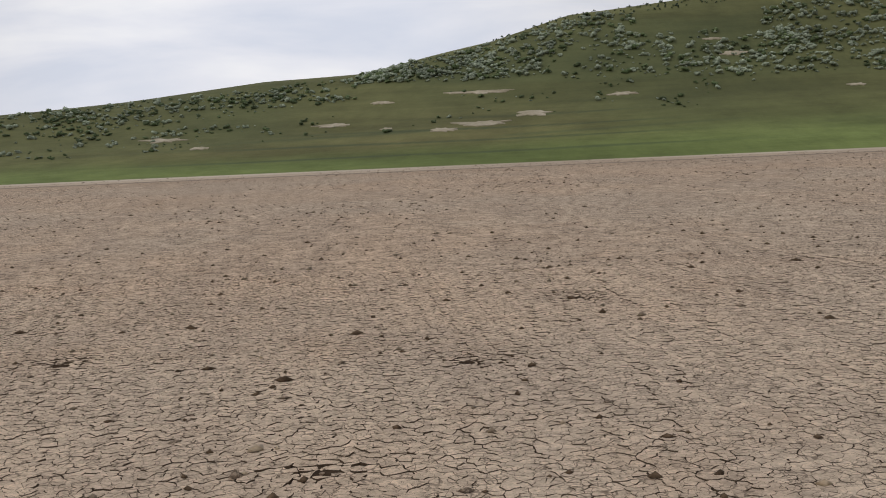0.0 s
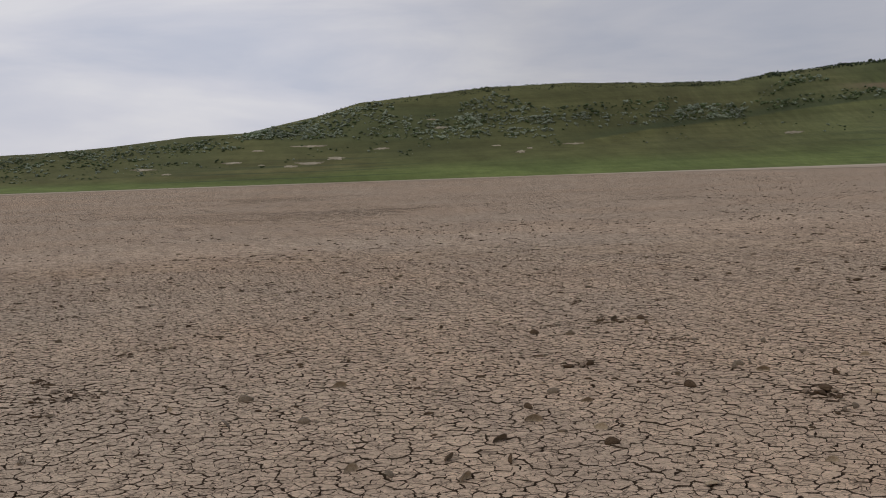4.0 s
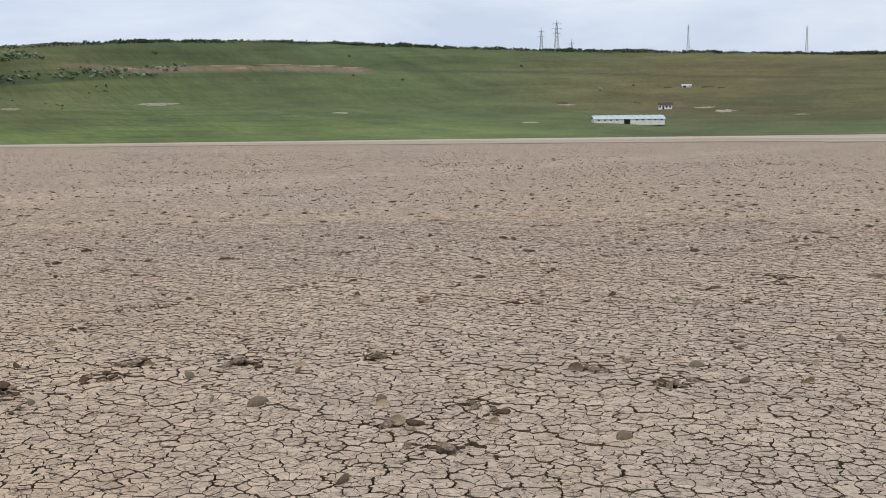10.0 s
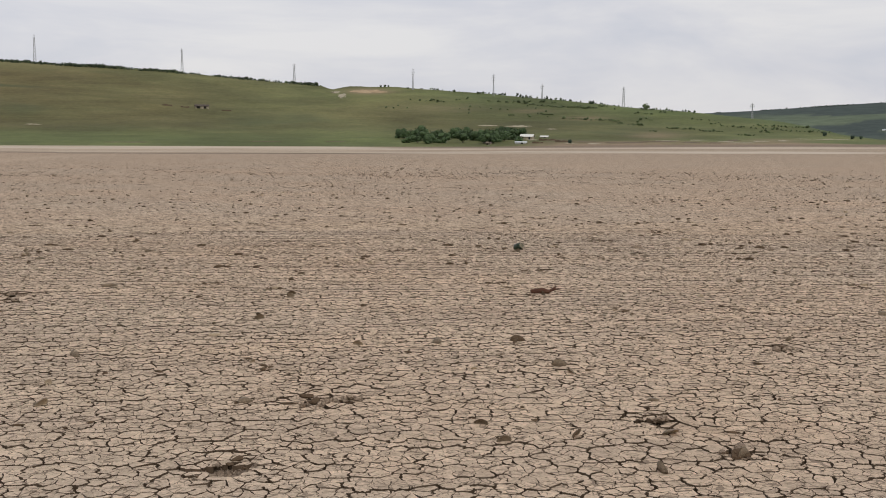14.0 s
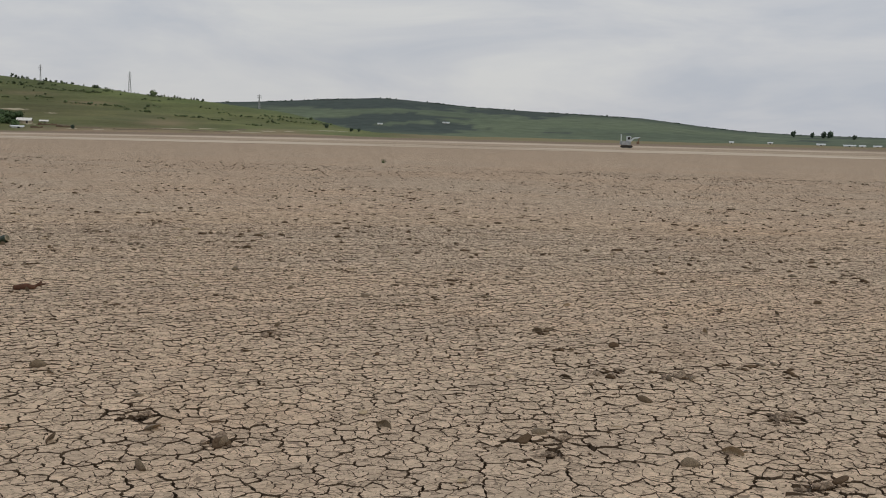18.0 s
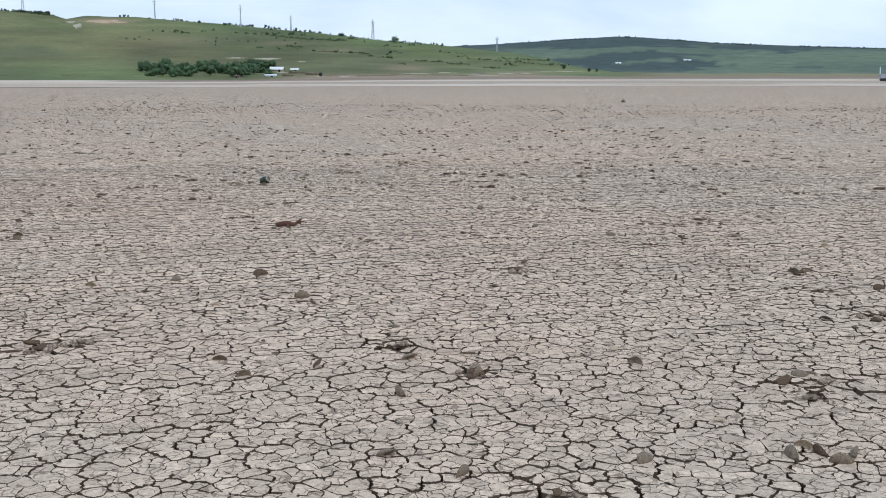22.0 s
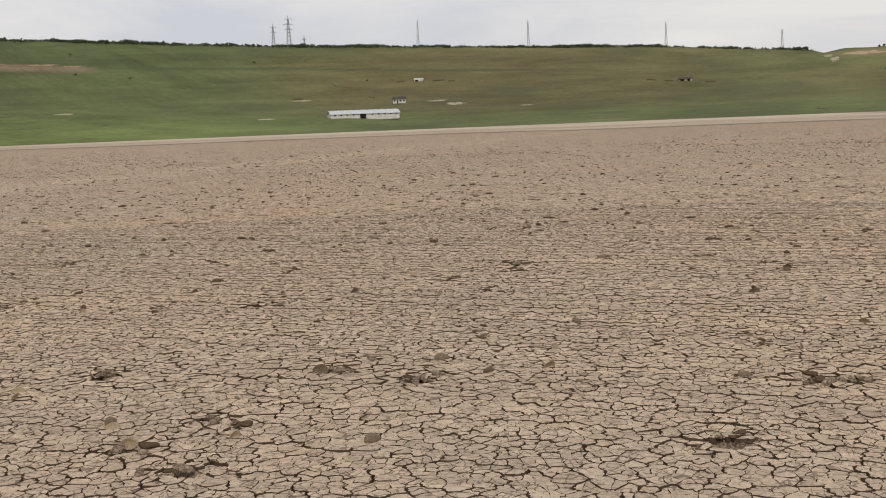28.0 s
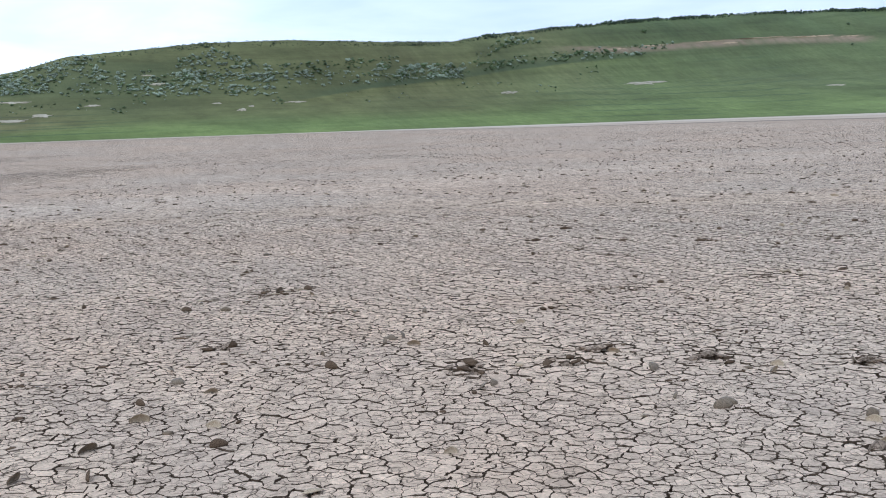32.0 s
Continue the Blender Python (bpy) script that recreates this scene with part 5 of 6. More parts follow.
def from_rim(x, y, stretch):
    """How far inside a crusted stretch a spot lies."""
    u0, u1 = stretch
    u = x * math.sin(WEST_HEAD) + y * math.cos(WEST_HEAD)
    v = x * math.cos(WEST_HEAD) - y * math.sin(WEST_HEAD)
    return np.minimum(np.minimum(u - u0, u1 - u), 2.4 + 0.42 * (u - u0) - np.abs(v + 0.5)) + 0.5 * np.sin(x * 2.1 + y) * np.sin(y * 1.7)


def swell(x, y):
    """How much the crust raises the bed."""
    return CRUST * np.maximum(smooth(0.0, 1.2, from_rim(x, y, CRUSTS[0])), smooth(0.0, 1.2, from_rim(x, y, CRUSTS[1])))


LUMPS = []
for i in range(5):
    v, f = icosahedron(np.random.RandomState(500 + i), 0.9)
    LUMPS.append((v * np.array([0.8 + 0.22 * i, 0.42 + 0.06 * i, 0.62 - 0.05 * i]), f))
for i in range(3):                                  # coarser ones for the far bed
    r_ = np.random.RandomState(520 + i)
    v = np.array([(1, 0, 0), (0, 1, 0), (-1, 0, 0), (0, -1, 0), (0, 0, 1), (0, 0, -0.6)]) * (0.7 + 0.6 * r_.rand(6, 1)) + r_.uniform(-0.2, 0.2, (6, 3))
    f = np.array([(0, 1, 4), (1, 2, 4), (2, 3, 4), (3, 0, 4), (1, 0, 5), (2, 1, 5), (3, 2, 5), (0, 3, 5)])
    LUMPS.append((v * np.array([1.0, 0.7, 0.6]), f))
places = []


def drop(x, y, size, flat_):
    """Lumps at the given spots, smaller on the western bed."""
    a, r = np.degrees(np.arctan2(x, y)), np.hypot(x, y)
    size = np.where((size > 0.05) & (a > -108) & (a < -58), size * 0.65, size)
    z = land(a, r) + swell(x, y) + 0.1 * size
    n = len(x)
    places.extend(zip(x, y, z, size, rng.uniform(*flat_, n), rng.uniform(0, 6.28, n), np.where(r < 36, rng.randint(0, 5, n), rng.randint(5, 8, n)), rng.choice([0, 1, 2, 3], n, p=[0.64, 0.18, 0.07, 0.11])))


def litter(n, r0, r1, s0, s1, flat_, az=(-113, 71)):
    a, r = rng.uniform(*az, n) * DEG, np.sqrt(rng.uniform(r0 ** 2, r1 ** 2, n))
    x, y = r * np.sin(a), r * np.cos(a)
    # trodden, littered stretches and cleaner ones between them
    keep = 0.5 + 0.5 * np.sin(x * 0.31 + 1.7 * np.sin(y * 0.23)) * np.sin(y * 0.37 + 1.3 * np.sin(x * 0.19)) >= 0.75 * rng.rand(n) - 0.05
    drop(x[keep], y[keep], (s0 + (s1 - s0) * rng.rand(n) ** 2)[keep], flat_)


def clusters(n, r0, r1, spread, s0, s1):
    """Crumbled heaps where an animal trod: a few lumps close together, strung out one way."""
    for a, r, turn in zip(rng.uniform(-113, 71, n) * DEG, np.sqrt(rng.uniform(r0 ** 2, r1 ** 2, n)), rng.uniform(0, 3.14, n)):
        m = rng.randint(4, 15)
        u, w = rng.normal(0, spread, m), rng.normal(0, spread * 0.3, m)
        drop(r * math.sin(a) + u * math.cos(turn) - w * math.sin(turn), r * math.cos(a) + u * math.sin(turn) + w * math.cos(turn), rng.uniform(s0, s1, m), (0.5, 0.9))


litter(3600, 6, 17, 0.008, 0.030, (0.6, 1.1))
litter(9000, 13, 60, 0.012, 0.036, (0.8, 1.3))
litter(13500, 14, 62, 0.026, 0.066, (0.7, 1.2))
litter(2400, 11, 60, 0.035, 0.075, (0.7, 1.1))
litter(22000, 52, 130, 0.034, 0.095, (0.7, 1.2))
litter(3200, 50, 120, 0.070, 0.120, (0.5, 0.9))
clusters(300, 7, 24, 0.13, 0.014, 0.040)
clusters(420, 20, 75, 0.18, 0.018, 0.046)
litter(5000, 56, 84, 0.018, 0.050, (0.8, 1.3), (-102, -58))
litter(12000, 80, 140, 0.018, 0.055, (0.8, 1.3), (-102, -58))
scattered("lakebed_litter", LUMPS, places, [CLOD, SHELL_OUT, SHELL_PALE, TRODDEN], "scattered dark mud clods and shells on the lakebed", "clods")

# ---- hoof prints: broken, trodden places in the mud ----
PRINTS = [
    (3.50, 2.87, 0.30), (2.18, 5.93, 0.16), (2.39, 5.24, 0.14), (5.81, 5.25, 0.14), (3.88, 4.29, 0.22), (2.03, 3.47, 0.20),
    (3.91, 7.98, 0.16), (4.58, 3.20, 0.20), (0.14, 6.64, 0.18), (-0.28, 5.32, 0.28), (-2.26, 6.29, 0.20), (-2.86, 11.80, 0.20), (-2.86, 6.49, 0.14),
    (-2.78, 4.36, 0.20), (-4.69, 8.91, 0.20), (-5.17, 5.52, 0.22), (-5.93, 4.06, 0.25), (-4.44, 6.09, 0.14), (-3.24, 4.65, 0.14), (-7.39, 5.88, 0.18),
    (-7.62, 7.07, 0.14), (-8.43, -0.93, 0.30), (-9.94, 4.34, 0.12),
]
WEST_PRINTS = [(-44.1, 5.8, 0.34), (-43.3, 6.65, 0.28), (-45.4, 6.95, 0.26), (-44.4, 8.9, 0.22), (-48.0, 7.6, 0.3), (-47.2, 10.3, 0.3), (-50.5, 5.2, 0.3),
               (-82.9, 14.0, 0.24), (-85.3, 15.3, 0.26), (-86.5, 12.2, 0.24), (-88.0, 17.0, 0.3)]
rng = np.random.RandomState(23)
for i in range(10):
    a, r = rng.uniform(-95, 62), rng.uniform(6.0, 12)
    PRINTS.append((r * math.sin(a * DEG), r * math.cos(a * DEG), rng.uniform(0.10, 0.2)))
clod_shapes = []
for i in range(4):
    bm = bmesh.new()
    bmesh.ops.create_icosphere(bm, subdivisions=2, radius=1)
    r_ = np.random.RandomState(540 + i)
    for v in bm.verts:
        k = 1 + 0.45 * noise.noise(v.co * 1.6 + Vector((i * 7, 0, 0)))
        v.co = Vector((v.co.x * 1.1 * k, v.co.y * 0.8 * k, v.co.z * 0.6 * k))
    me = bpy.data.meshes.new("mud_clod")
    bm.to_mesh(me)
    bm.free()
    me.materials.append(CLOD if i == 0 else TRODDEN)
    clod_shapes.append(me)


def trodden_patch(x, y, rad, seed):
    """A sunken, kneaded hollow with a crumbled rim, in place of the plates."""
    rings, n = 10, 30
    vs = [(0, 0, -0.03)]
    for j in range(1, rings + 1):
        q = j / rings
        for i in range(n):
            t = 2 * math.pi * i / n
            k = 1 + 0.30 * noise.noise(Vector((math.cos(t) * 1.2, math.sin(t) * 1.2, seed * 3.1)))
            px, py = rad * q * k * math.cos(t), 0.85 * rad * q * k * math.sin(t)
            at = Vector((px * 22 + seed * 5, py * 22, 0.3 * seed))
            lumps = 0.015 * noise.noise(at) + 0.017 * noise.noise(at * 2.6)
            rim_ = 0.006 * math.exp(-((q - 0.72) / 0.18) ** 2) * (0.6 + noise.noise(Vector((math.cos(t), math.sin(t), seed * 1.7 + 9))))
            vs.append((px, py, -0.028 * (1 - q) + rim_ + lumps - (0.05 if j == rings else 0.012 * (q > 0.85))))
    fs = [(0, 1 + i, 1 + (i + 1) % n) for i in range(n)]
    for j in range(rings - 1):
        for i in range(n):
            a_, b_ = 1 + j * n + i, 1 + j * n + (i + 1) % n
            fs.append((a_, a_ + n, b_ + n, b_))
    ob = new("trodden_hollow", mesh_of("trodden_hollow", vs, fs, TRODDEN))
    ob.matrix_basis = pose(x, y, height(x, y) + float(swell(x, y)) - 0.018, 0, 0, seed * 47)
    ob.parent = ground
    tagged(ob, "crumbled hoof print in the mud")


for i, (x, y, rad) in enumerate(PRINTS + WEST_PRINTS):
    trodden_patch(x, y, rad * 0.80, i)
for x, y, rad in PRINTS + WEST_PRINTS:
    for i in range(4 if math.hypot(x, y) > 9 else 8):
        t, d = rng.uniform(0, 6.28), rad * rng.uniform(0.1, 1.0)
        ob = new("mud_clod", clod_shapes[rng.randint(4)])
        s = 0.010 + 0.034 * rng.rand() ** 2
        ob.matrix_basis = pose(x + d * math.cos(t), y + d * math.sin(t), height(x, y) + float(swell(x, y)) + 0.25 * s - 0.006, rng.uniform(-20, 20), rng.uniform(-20, 20), rng.uniform(0, 360))
        ob.scale = (s * 1.3, s, s * 0.7)
        tagged(ob, "broken clod of dark mud beside a hoof print", "clod", "clods round the hoof prints")

# ---- cracked mud plates: round the standpoint, and on the western bed ----
from mathutils.geometry import delaunay_2d_cdt

BLOCK = 0.32


class Cells:
    """The mud split into cells: two orders of cracks, wide ones round blocks and thin ones between cells."""

    def __init__(self, x0, x1, y0, y1, inside_, seed, prints_, pitch=0.074, opened_=1.0):
        rng_ = np.random.RandomState(seed)
        gx_, gy_ = np.meshgrid(np.arange(x0, x1, pitch), np.arange(y0, y1, pitch * 0.9))
        gx_ = gx_ + (np.arange(gx_.shape[0]) % 2)[:, None] * pitch / 2
        pts = np.stack([gx_, gy_], -1).reshape(-1, 2)
        pts = pts + rng_.uniform(-0.5, 0.5, pts.shape) * pitch * 0.95
        pts = pts[inside_(pts[:, 0], pts[:, 1])]
        pts = pts[rng_.rand(len(pts)) > 0.17 + 0.12 * smooth(9, 5, np.hypot(pts[:, 0], pts[:, 1])) + 0.14 * np.sin(pts[:, 0] * 1.3 + np.sin(pts[:, 1] * 0.9)) * np.sin(pts[:, 1] * 1.1 + 1)]
        out = delaunay_2d_cdt([Vector(q) for q in pts], [], [], 0, 1e-6, False)
        self.seeds = seeds = np.array([tuple(q) for q in out[0]])
        self.tri = tri = np.array([q for q in out[2] if len(q) == 3])
        mid = seeds.mean(0)
        pa, pb, pc = seeds[tri[:, 0]] - mid, seeds[tri[:, 1]] - mid, seeds[tri[:, 2]] - mid
        dd = 2 * (pa[:, 0] * (pb[:, 1] - pc[:, 1]) + pb[:, 0] * (pc[:, 1] - pa[:, 1]) + pc[:, 0] * (pa[:, 1] - pb[:, 1]))
        a2, b2, c2 = (pa ** 2).sum(1), (pb ** 2).sum(1), (pc ** 2).sum(1)
        self.cc = cc = mid + np.stack([a2 * (pb[:, 1] - pc[:, 1]) + b2 * (pc[:, 1] - pa[:, 1]) + c2 * (pa[:, 1] - pb[:, 1]),
                                       a2 * (pc[:, 0] - pb[:, 0]) + b2 * (pa[:, 0] - pc[:, 0]) + c2 * (pb[:, 0] - pa[:, 0])], 1) / dd[:, None]
        knots = np.stack(np.meshgrid(np.arange(x0, x1 + BLOCK, BLOCK), np.arange(y0, y1 + BLOCK, BLOCK)), -1)
        ny, nx = knots.shape[:2]
        knots = knots + rng_.uniform(-0.15, 0.15, knots.shape)
        kx, ky = ((seeds - (x0, y0)) / BLOCK).astype(int).T
        best, block = np.full(len(seeds), 1e9), np.zeros(len(seeds), int)
        for ox in (-1, 0, 1, 2):
            for oy in (-1, 0, 1, 2):
                ix, iy = np.clip(kx + ox, 0, nx - 1), np.clip(ky + oy, 0, ny - 1)
                d = ((knots[iy, ix] - seeds) ** 2).sum(1)
                block = np.where(d < best, iy * nx + ix, block)
                best = np.minimum(best, d)
        self.block = block
        bt = block[tri]
        wide = (bt[:, 0] != bt[:, 1]) | (bt[:, 1] != bt[:, 2])
        gaps = np.where(wide, rng_.uniform(0.0050, 0.0125, len(cc)), rng_.uniform(0.0016, 0.0056, len(cc))) * opened_
        self.tread = tread = np.zeros(len(cc))
        for x, y, rad in prints_:
            np.maximum(tread, np.exp(-0.9 * ((cc[:, 0] - x) ** 2 + (cc[:, 1] - y) ** 2) / rad ** 2), out=tread)
        self.gaps = gaps * (1 + 0.3 * tread)
        owner, which = tri.reshape(-1), np.repeat(np.arange(len(tri)), 3)
        ang = np.arctan2(cc[which, 1] - seeds[owner, 1], cc[which, 0] - seeds[owner, 0])
        order = np.lexsort((ang, owner))
        self.owner, self.which = owner[order], which[order]
        self.starts = np.r_[0, np.flatnonzero(np.diff(self.owner)) + 1]
        self.count = np.diff(np.r_[self.starts, len(self.owner)])
        spread = ((cc[self.which] - seeds[self.owner]) ** 2).sum(1)
        self.whole = (self.count >= 3) & (np.maximum.reduceat(spread, self.starts) < 0.03)


def joined_plates(name, cells, chosen, low_z, prints_, lift=None, jagged=True):
    """Many plates as one mesh: chosen cells, each with a shrunken, jagged top and steep broken sides."""
    starts, count = cells.starts[chosen], cells.count[chosen]
    first = np.repeat(np.r_[0, np.cumsum(count)[:-1]], count)
    local = np.arange(count.sum()) - first
    at = np.repeat(starts, count) + local
    nxt = np.repeat(starts, count) + (local + 1) % np.repeat(count, count)
    own, a, b = cells.owner[at], cells.which[at], cells.which[nxt]
    lo, hi = np.minimum(a, b), np.maximum(a, b)
    e = cells.cc[hi] - cells.cc[lo]
    k = ((lo * 7919 + hi * 104729) % 1000) / 1000 - 0.5
    u = ((lo * 13 + hi * 29) % 100) / 100
    j = 0.5 + 0.3 * (((lo * 31 + hi * 17) % 100) / 100 - 0.5)
    mid = cells.cc[lo] + e * j[:, None] + np.stack([-e[:, 1], e[:, 0]], 1) * (k * 0.34)[:, None]
    mid_gap = (0.4 + 1.2 * u * u) * 0.5 * (cells.gaps[a] + cells.gaps[b])
    if jagged:
        ring = np.stack([cells.cc[a], mid], 1).reshape(-1, 2)
        gap = np.stack([cells.gaps[a], mid_gap], 1).reshape(-1)
        own2, sides = np.repeat(own, 2), 2 * count
    else:
        ring, gap, own2, sides = cells.cc[a], cells.gaps[a], own, count
    c0 = cells.seeds[own2]
    off = ring - c0
    dist = np.maximum(np.linalg.norm(off, axis=1), 1e-4)
    top = off * (1 - np.minimum(gap / dist, 0.45))[:, None]
    h = (own2 * 73856093 % 10007) / 10007
    h2 = (h * 97.13) % 1
    trod = np.zeros(len(c0))
    for x, y, rad in prints_:
        np.maximum(trod, np.exp(-0.9 * ((c0[:, 0] - x) ** 2 + (c0[:, 1] - y) ** 2) / rad ** 2), out=trod)
    tilt = (0.03 + 0.11 * trod) * (top[:, 0] * np.cos(6.283 * h) + top[:, 1] * np.sin(6.283 * h))
    xy = c0 + top
    ground_z = land(np.degrees(np.arctan2(xy[:, 0], xy[:, 1])), np.hypot(xy[:, 0], xy[:, 1])) + (lift(xy[:, 0], xy[:, 1]) if lift else 0.0)
    zt = ground_z + (h2 - 0.5) * (0.007 + 0.014 * trod) - 0.016 * trod + tilt
    n_all = len(xy)
    vs = np.r_[np.c_[xy, zt], np.c_[c0 + top * 0.97, ground_z + low_z]].astype(np.float32)
    begin = np.repeat(np.r_[0, np.cumsum(sides)[:-1]], sides)
    idx = np.arange(n_all)
    follow = begin + (idx - begin + 1) % np.repeat(sides, sides)
    loops = np.r_[idx, np.stack([idx, idx + n_all, follow + n_all, follow], 1).reshape(-1)].astype(np.int32)
    poly = np.r_[np.r_[0, np.cumsum(sides)[:-1]], n_all + 4 * idx].astype(np.int32)
    me_ = bpy.data.meshes.new(name)
    me_.vertices.add(len(vs))
    me_.vertices.foreach_set("co", vs.ravel())
    me_.loops.add(len(loops))
    me_.loops.foreach_set("vertex_index", loops)
    me_.polygons.add(len(poly))
    me_.polygons.foreach_set("loop_start", poly)
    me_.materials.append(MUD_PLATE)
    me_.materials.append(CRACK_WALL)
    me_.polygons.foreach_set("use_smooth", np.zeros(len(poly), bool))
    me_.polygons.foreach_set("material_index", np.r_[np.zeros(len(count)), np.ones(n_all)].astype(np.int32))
    me_.update(calc_edges=True)
    ob = tagged(new(name, me_), "many cracked plates of dried grey-buff mud", kind="stuff")
    ob.parent = ground
    return ob


def near_bed(x, y):
    a, r = np.degrees(np.arctan2(x, y)), np.hypot(x, y)
    return (r < PLATES_TO + 0.5) & (((a > -113.5) & (a < 72.5)) | (r < 1.0))


reach = PLATES_TO + 0.6
cells = Cells(-reach, reach, -9.0, reach, near_bed, 31, PRINTS)
prints = np.array(PRINTS)
mids = cells.seeds[cells.owner[cells.starts]]
radius, turn_ = np.hypot(mids[:, 0], mids[:, 1]), np.degrees(np.arctan2(mids[:, 0], mids[:, 1]))
good = cells.whole & (radius < PLATES_TO + 0.04) & (turn_ > -111.9) & (turn_ < 71.4)
for x, y, rad in PRINTS:
    good &= (mids[:, 0] - x) ** 2 + (mids[:, 1] - y) ** 2 > (0.24 * rad) ** 2
closest = np.flatnonzero(good)[np.argsort(radius[good])]
underfoot, closest = closest[radius[closest] < 3.0], closest[radius[closest] >= 3.0]


def plate_geometry(r, seed, ids, own):
    """Top ring and lower ring of one plate, about its own middle."""
    ring, wid = [], []
    n = len(ids)
    tri, cc, block = cells.tri, cells.cc, cells.block
    for i in range(n):
        a_, b_ = ids[i], ids[(i + 1) % n]
        ring.append(cc[a_])
        wid.append(cells.gaps[a_])
        lo, hi = (a_, b_) if a_ < b_ else (b_, a_)
        e = cc[hi] - cc[lo]
        other = [q for q in tri[a_] if q in tri[b_] and q != own]
        wide = bool(other) and block[other[0]] != block[own]
        cuts = (0.24, 0.5, 0.76)
        for c_ in cuts if a_ == lo else cuts[::-1]:
            key = int(c_ * 100)
            k = ((lo * 7919 + hi * 104729 + key * 613) % 1000) / 1000 - 0.5
            j = c_ + 0.16 * (((lo * 31 + hi * 17 + key * 7) % 100) / 100 - 0.5)
            ring.append(cc[lo] + e * j + np.array([-e[1], e[0]]) * k * 0.30)
            u = ((lo * 13 + hi * 29 + key * 37) % 100) / 100
            wid.append((1 + 0.3 * cells.tread[a_]) * (0.0040 + 0.0115 * u * u if wide else 0.0010 + 0.0060 * u * u))
    ring, wid = np.array(ring) - seed, np.array(wid)
    dist = np.maximum(np.linalg.norm(ring, axis=1), 1e-4)
    top = ring * (1 - np.minimum(wid / dist, 0.45))[:, None]
    d2 = ((prints[:, :2] - seed) ** 2).sum(1) / prints[:, 2] ** 2
    trod = float(np.exp(-d2.min() * 0.9))
    h = (int(own) * 73856093 % 10007) / 10007
    h2 = (h * 97.13) % 1
    tilt = (0.02 + 0.11 * trod) * np.array([math.cos(6.283 * h), math.sin(6.283 * h)])
    zt = (h2 - 0.5) * (0.006 + 0.014 * trod) - 0.016 * trod + top @ tilt
    if trod > 0.25:
        top = top * (1 - 0.12 * trod * h2)
    return np.c_[top, zt], np.c_[top * 0.97, np.full(len(ring), -PLATE_DEEP - 0.004)]


vs, fs, slots, k = [], [], [], 0
for i, c_id in enumerate(closest[radius[closest] < 7.0]):
    s0 = cells.starts[c_id]
    ids, own = cells.which[s0:s0 + cells.count[c_id]], cells.owner[s0]
    seed = cells.seeds[own]
    top, low = plate_geometry(radius[c_id], seed, ids, own)
    n = len(top)
    face = [list(range(n))] + [[j, n + j, n + (j + 1) % n, (j + 1) % n] for j in range(n)]
    if i < 300:
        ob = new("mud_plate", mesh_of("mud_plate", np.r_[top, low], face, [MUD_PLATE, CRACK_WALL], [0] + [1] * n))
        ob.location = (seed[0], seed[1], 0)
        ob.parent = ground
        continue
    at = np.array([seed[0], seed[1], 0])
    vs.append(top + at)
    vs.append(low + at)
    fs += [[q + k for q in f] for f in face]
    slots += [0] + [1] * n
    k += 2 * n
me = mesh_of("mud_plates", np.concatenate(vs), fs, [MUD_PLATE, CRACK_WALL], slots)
rest = tagged(new("mud_plates", me), "many cracked plates of dried grey-buff mud", kind="stuff")
rest.parent = ground
joined_plates("mud_plates", cells, underfoot, -PLATE_DEEP - 0.004, PRINTS)
joined_plates("mud_plates", cells, closest[(radius[closest] >= 7.0) & (radius[closest] < 11.0)], -PLATE_DEEP - 0.004, PRINTS)
joined_plates("mud_plates", cells, closest[radius[closest] >= 11.0], -PLATE_DEEP - 0.004, PRINTS, jagged=False)

# a thin crust of plates on the western bed, over a shade-dark underlay
for k, (u0, u1) in enumerate(CRUSTS):
    uu, vv = np.meshgrid(np.linspace(u0 - 0.6, u1 + 0.6, 72), np.linspace(-1, 1, 48), indexing="ij")
    vv = vv * (3.0 + 0.42 * np.maximum(uu - u0, 0)) - 0.5
    px, py = uu * math.sin(WEST_HEAD) + vv * math.cos(WEST_HEAD), uu * math.cos(WEST_HEAD) - vv * math.sin(WEST_HEAD)
    pz = land(np.degrees(np.arctan2(px, py)), np.hypot(px, py)) - 0.02 + swell(px, py)
    q0 = (np.arange(71)[:, None] * 48 + np.arange(47)[None]).reshape(-1)
    # added dark sheet, so the crust's cracks read as shaded
    base = new("crack_shade_underlay", mesh_of("crack_shade_underlay", np.stack([px, py, pz], -1).reshape(-1, 3), np.stack([q0, q0 + 1, q0 + 49, q0 + 48], 1), CRACK_SHADE))
    base.parent = ground
    tagged(base, "dark subsoil sheet giving the crust's cracks their shade")
    crust = Cells(px.min() - 0.3, px.max() + 0.3, py.min() - 0.3, py.max() + 0.3, lambda x, y: from_rim(x, y, CRUSTS[k]) > 0, 51 + k, WEST_PRINTS, (0.078, 0.068)[k], (0.64, 0.45)[k])
    chosen = crust.whole.copy()
    where = crust.seeds[crust.owner[crust.starts]]
    for x, y, rad in WEST_PRINTS:
        chosen &= (where[:, 0] - x) ** 2 + (where[:, 1] - y) ** 2 > (0.24 * rad) ** 2
    joined_plates("mud_plates", crust, np.flatnonzero(chosen), -CRUST + 0.008, WEST_PRINTS, swell)


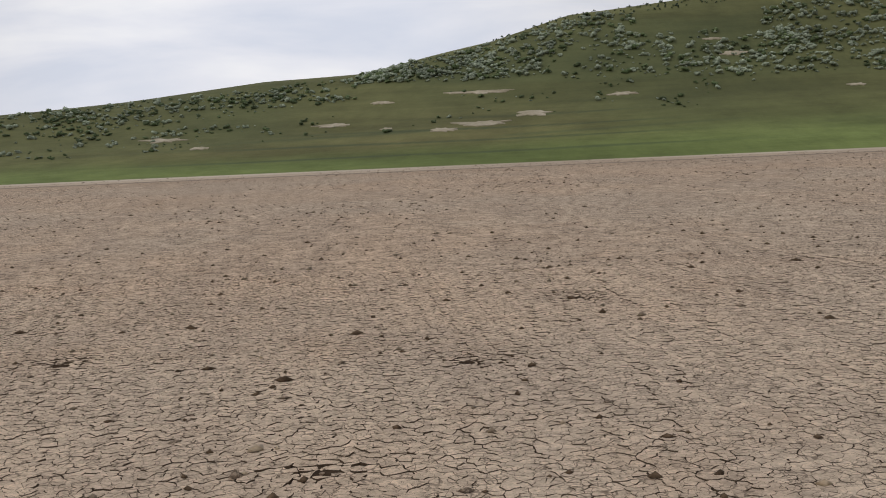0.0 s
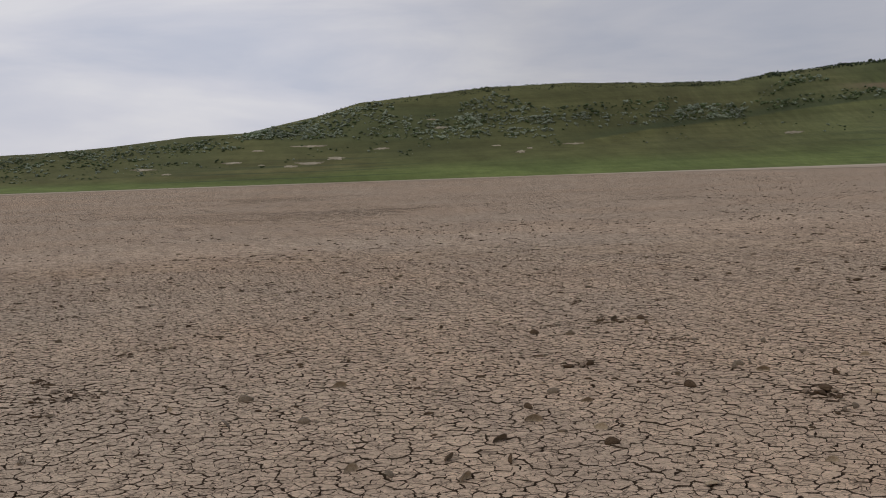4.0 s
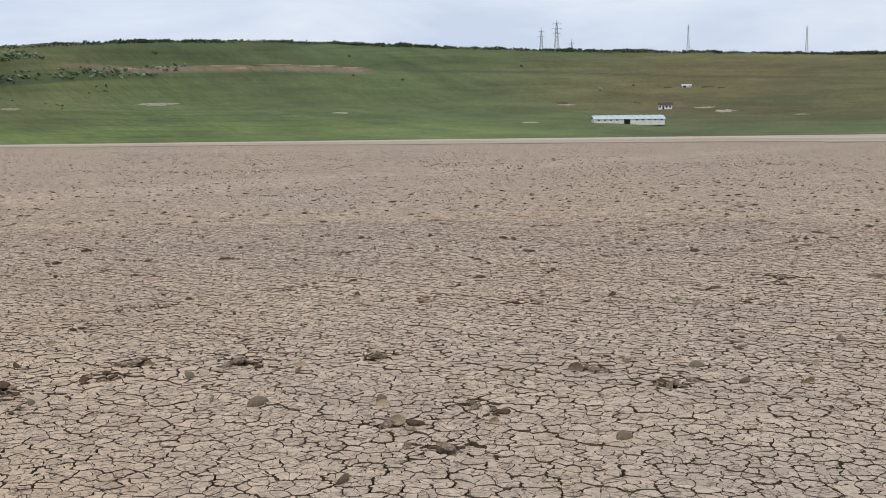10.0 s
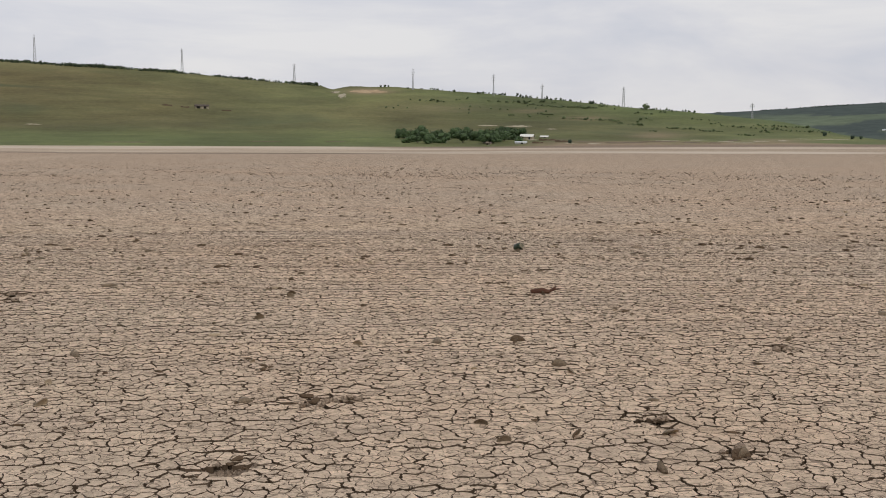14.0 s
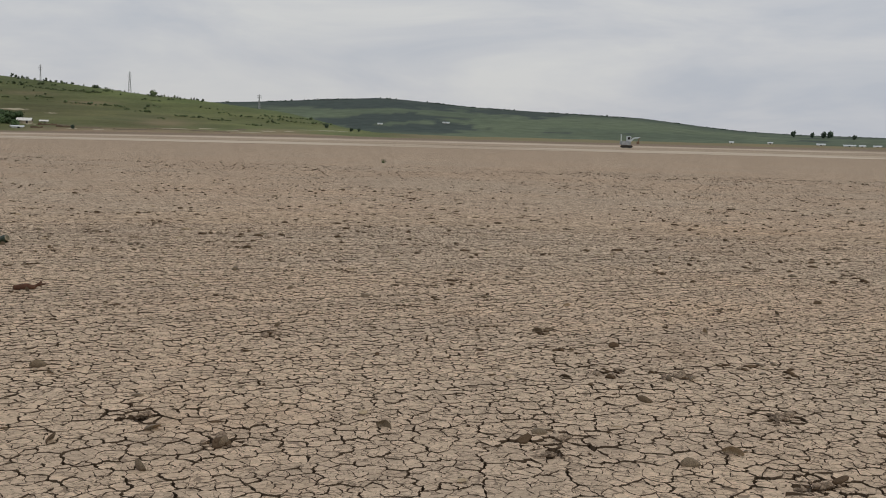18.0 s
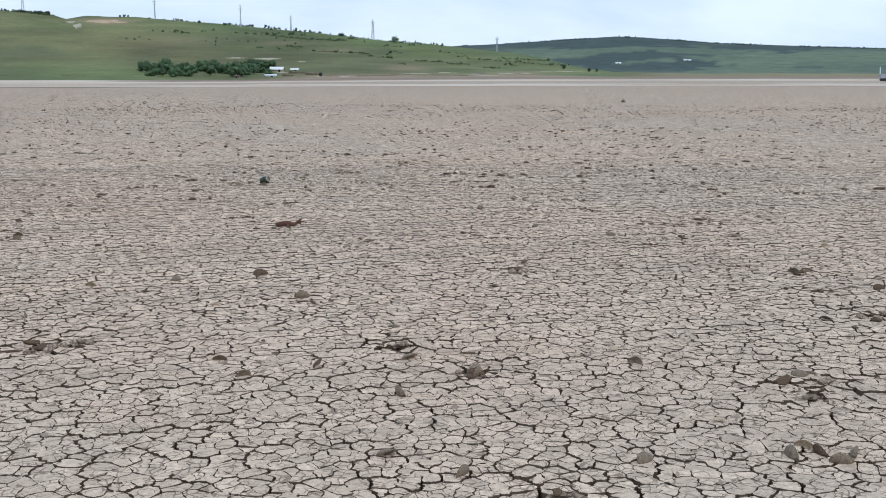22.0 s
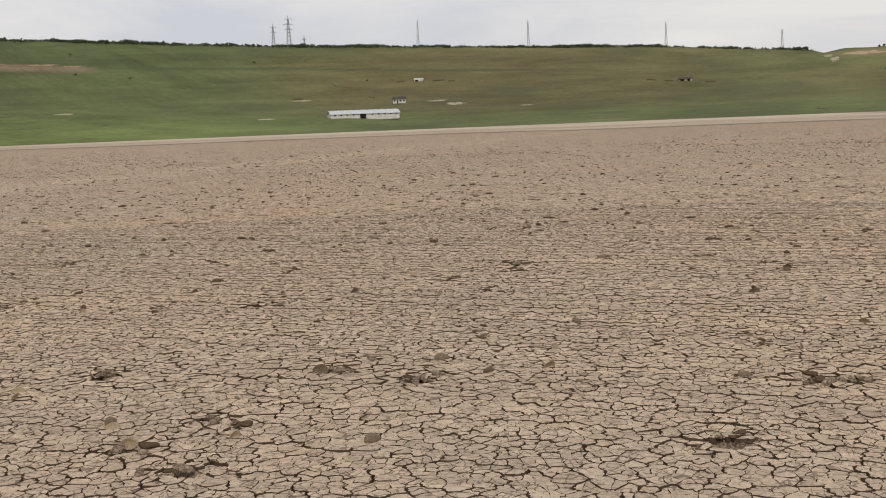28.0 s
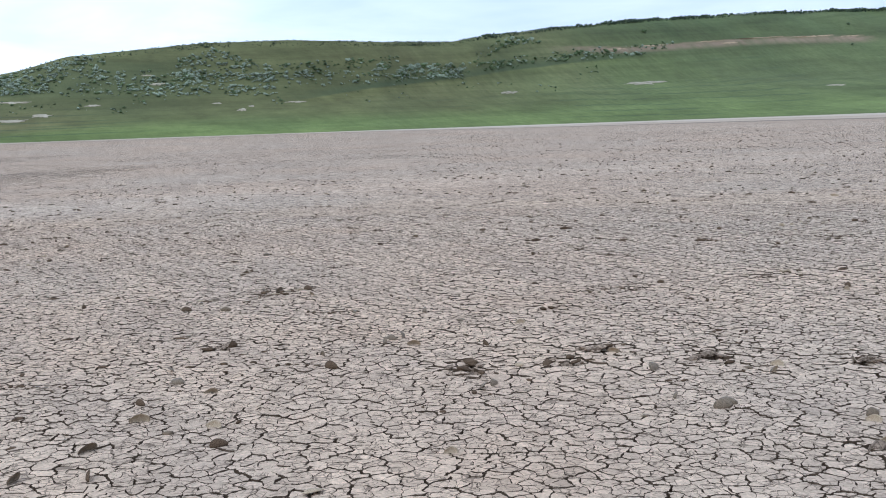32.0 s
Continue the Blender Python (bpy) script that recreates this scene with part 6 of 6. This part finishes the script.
# ---- odd things lying on the lakebed ----
def turned(bm, profile, n=20):
    """A surface of revolution round z from (radius, height) pairs."""
    loops = [[bm.verts.new((r * math.cos(2 * math.pi * i / n), r * math.sin(2 * math.pi * i / n), z)) for i in range(n)] for r, z in profile]
    for lo, hi in zip(loops[:-1], loops[1:]):
        for i in range(n):
            bm.faces.new((lo[i], lo[(i + 1) % n], hi[(i + 1) % n], hi[i]))
    bm.faces.new(loops[0][::-1])
    bm.faces.new(loops[-1])
    return bm


jar = new("jar")
jar.matrix_basis = pose(3.46, 16.0, 0.052, 70, 0, 35)
part("body", turned(bmesh.new(), [(0.05, -0.11), (0.09, -0.10), (0.095, -0.02), (0.092, 0.05), (0.07, 0.09), (0.062, 0.11), (0.055, 0.11), (0.05, 0.02)]), GLASS_GREEN, jar)
part("rim", turned(bmesh.new(), [(0.064, 0.10), (0.071, 0.105), (0.071, 0.125), (0.060, 0.13), (0.056, 0.12), (0.055, 0.10)]), LIME, jar, "pale dusty jar rim")
jar.scale = (0.6, 0.6, 0.6)
tagged(jar, "dirty dark green jar lying on the mud", "jar")

bm = bmesh.new()
for i, (a_, b_, r0, r1) in enumerate([((-0.14, 0, 0.02), (-0.02, 0.02, 0.03), 0.022, 0.03), ((-0.03, 0.02, 0.03), (0.06, -0.01, 0.02), 0.03, 0.02), ((0.05, 0, 0.02), (0.13, 0.02, 0.075), 0.018, 0.010), ((0.10, 0.01, 0.04), (0.16, -0.03, 0.06), 0.012, 0.006)]):
    a_, b_ = Vector(a_), Vector(b_)
    m = Matrix.Translation((a_ + b_) / 2) @ (b_ - a_).to_track_quat("Z", "Y").to_matrix().to_4x4()
    bmesh.ops.create_cone(bm, cap_ends=True, segments=8, radius1=r0, radius2=r1, depth=(b_ - a_).length, matrix=m)
for v in bm.verts:
    v.co += 0.008 * noise.noise_vector(v.co * 30)
me = bpy.data.meshes.new("driftwood")
bm.to_mesh(me)
bm.free()
me.materials.append(WOOD)
stick = tagged(new("driftwood", me), "dark red-brown knotty piece of driftwood on the mud", "driftwood")
stick.matrix_basis = pose(2.74, 11.25, 0.0, 0, 0, -12)

r_ = np.random.RandomState(61)
vs, fs = [], []
for i in range(60):
    t, d, h_ = r_.uniform(0, 6.28), 0.14 * r_.rand(), r_.uniform(0.12, 0.34)
    x, y, w = d * math.cos(t), d * math.sin(t), 0.012
    lean = h_ * r_.uniform(0.1, 0.7)
    o = len(vs)
    vs += [(x - w * math.sin(t), y + w * math.cos(t), -0.02), (x + w * math.sin(t), y - w * math.cos(t), -0.02), (x + lean * math.cos(t), y + lean * math.sin(t), h_)]
    fs.append((o, o + 1, o + 2))
tuft_ = tagged(new("weed_tuft", mesh_of("weed_tuft", vs, fs, LEAF_DARK)), "dark tuft of weeds growing in the lakebed", "weed")
tuft_.matrix_basis = pose(70 * math.sin(30.6 * DEG), 70 * math.cos(30.6 * DEG), 0.0)
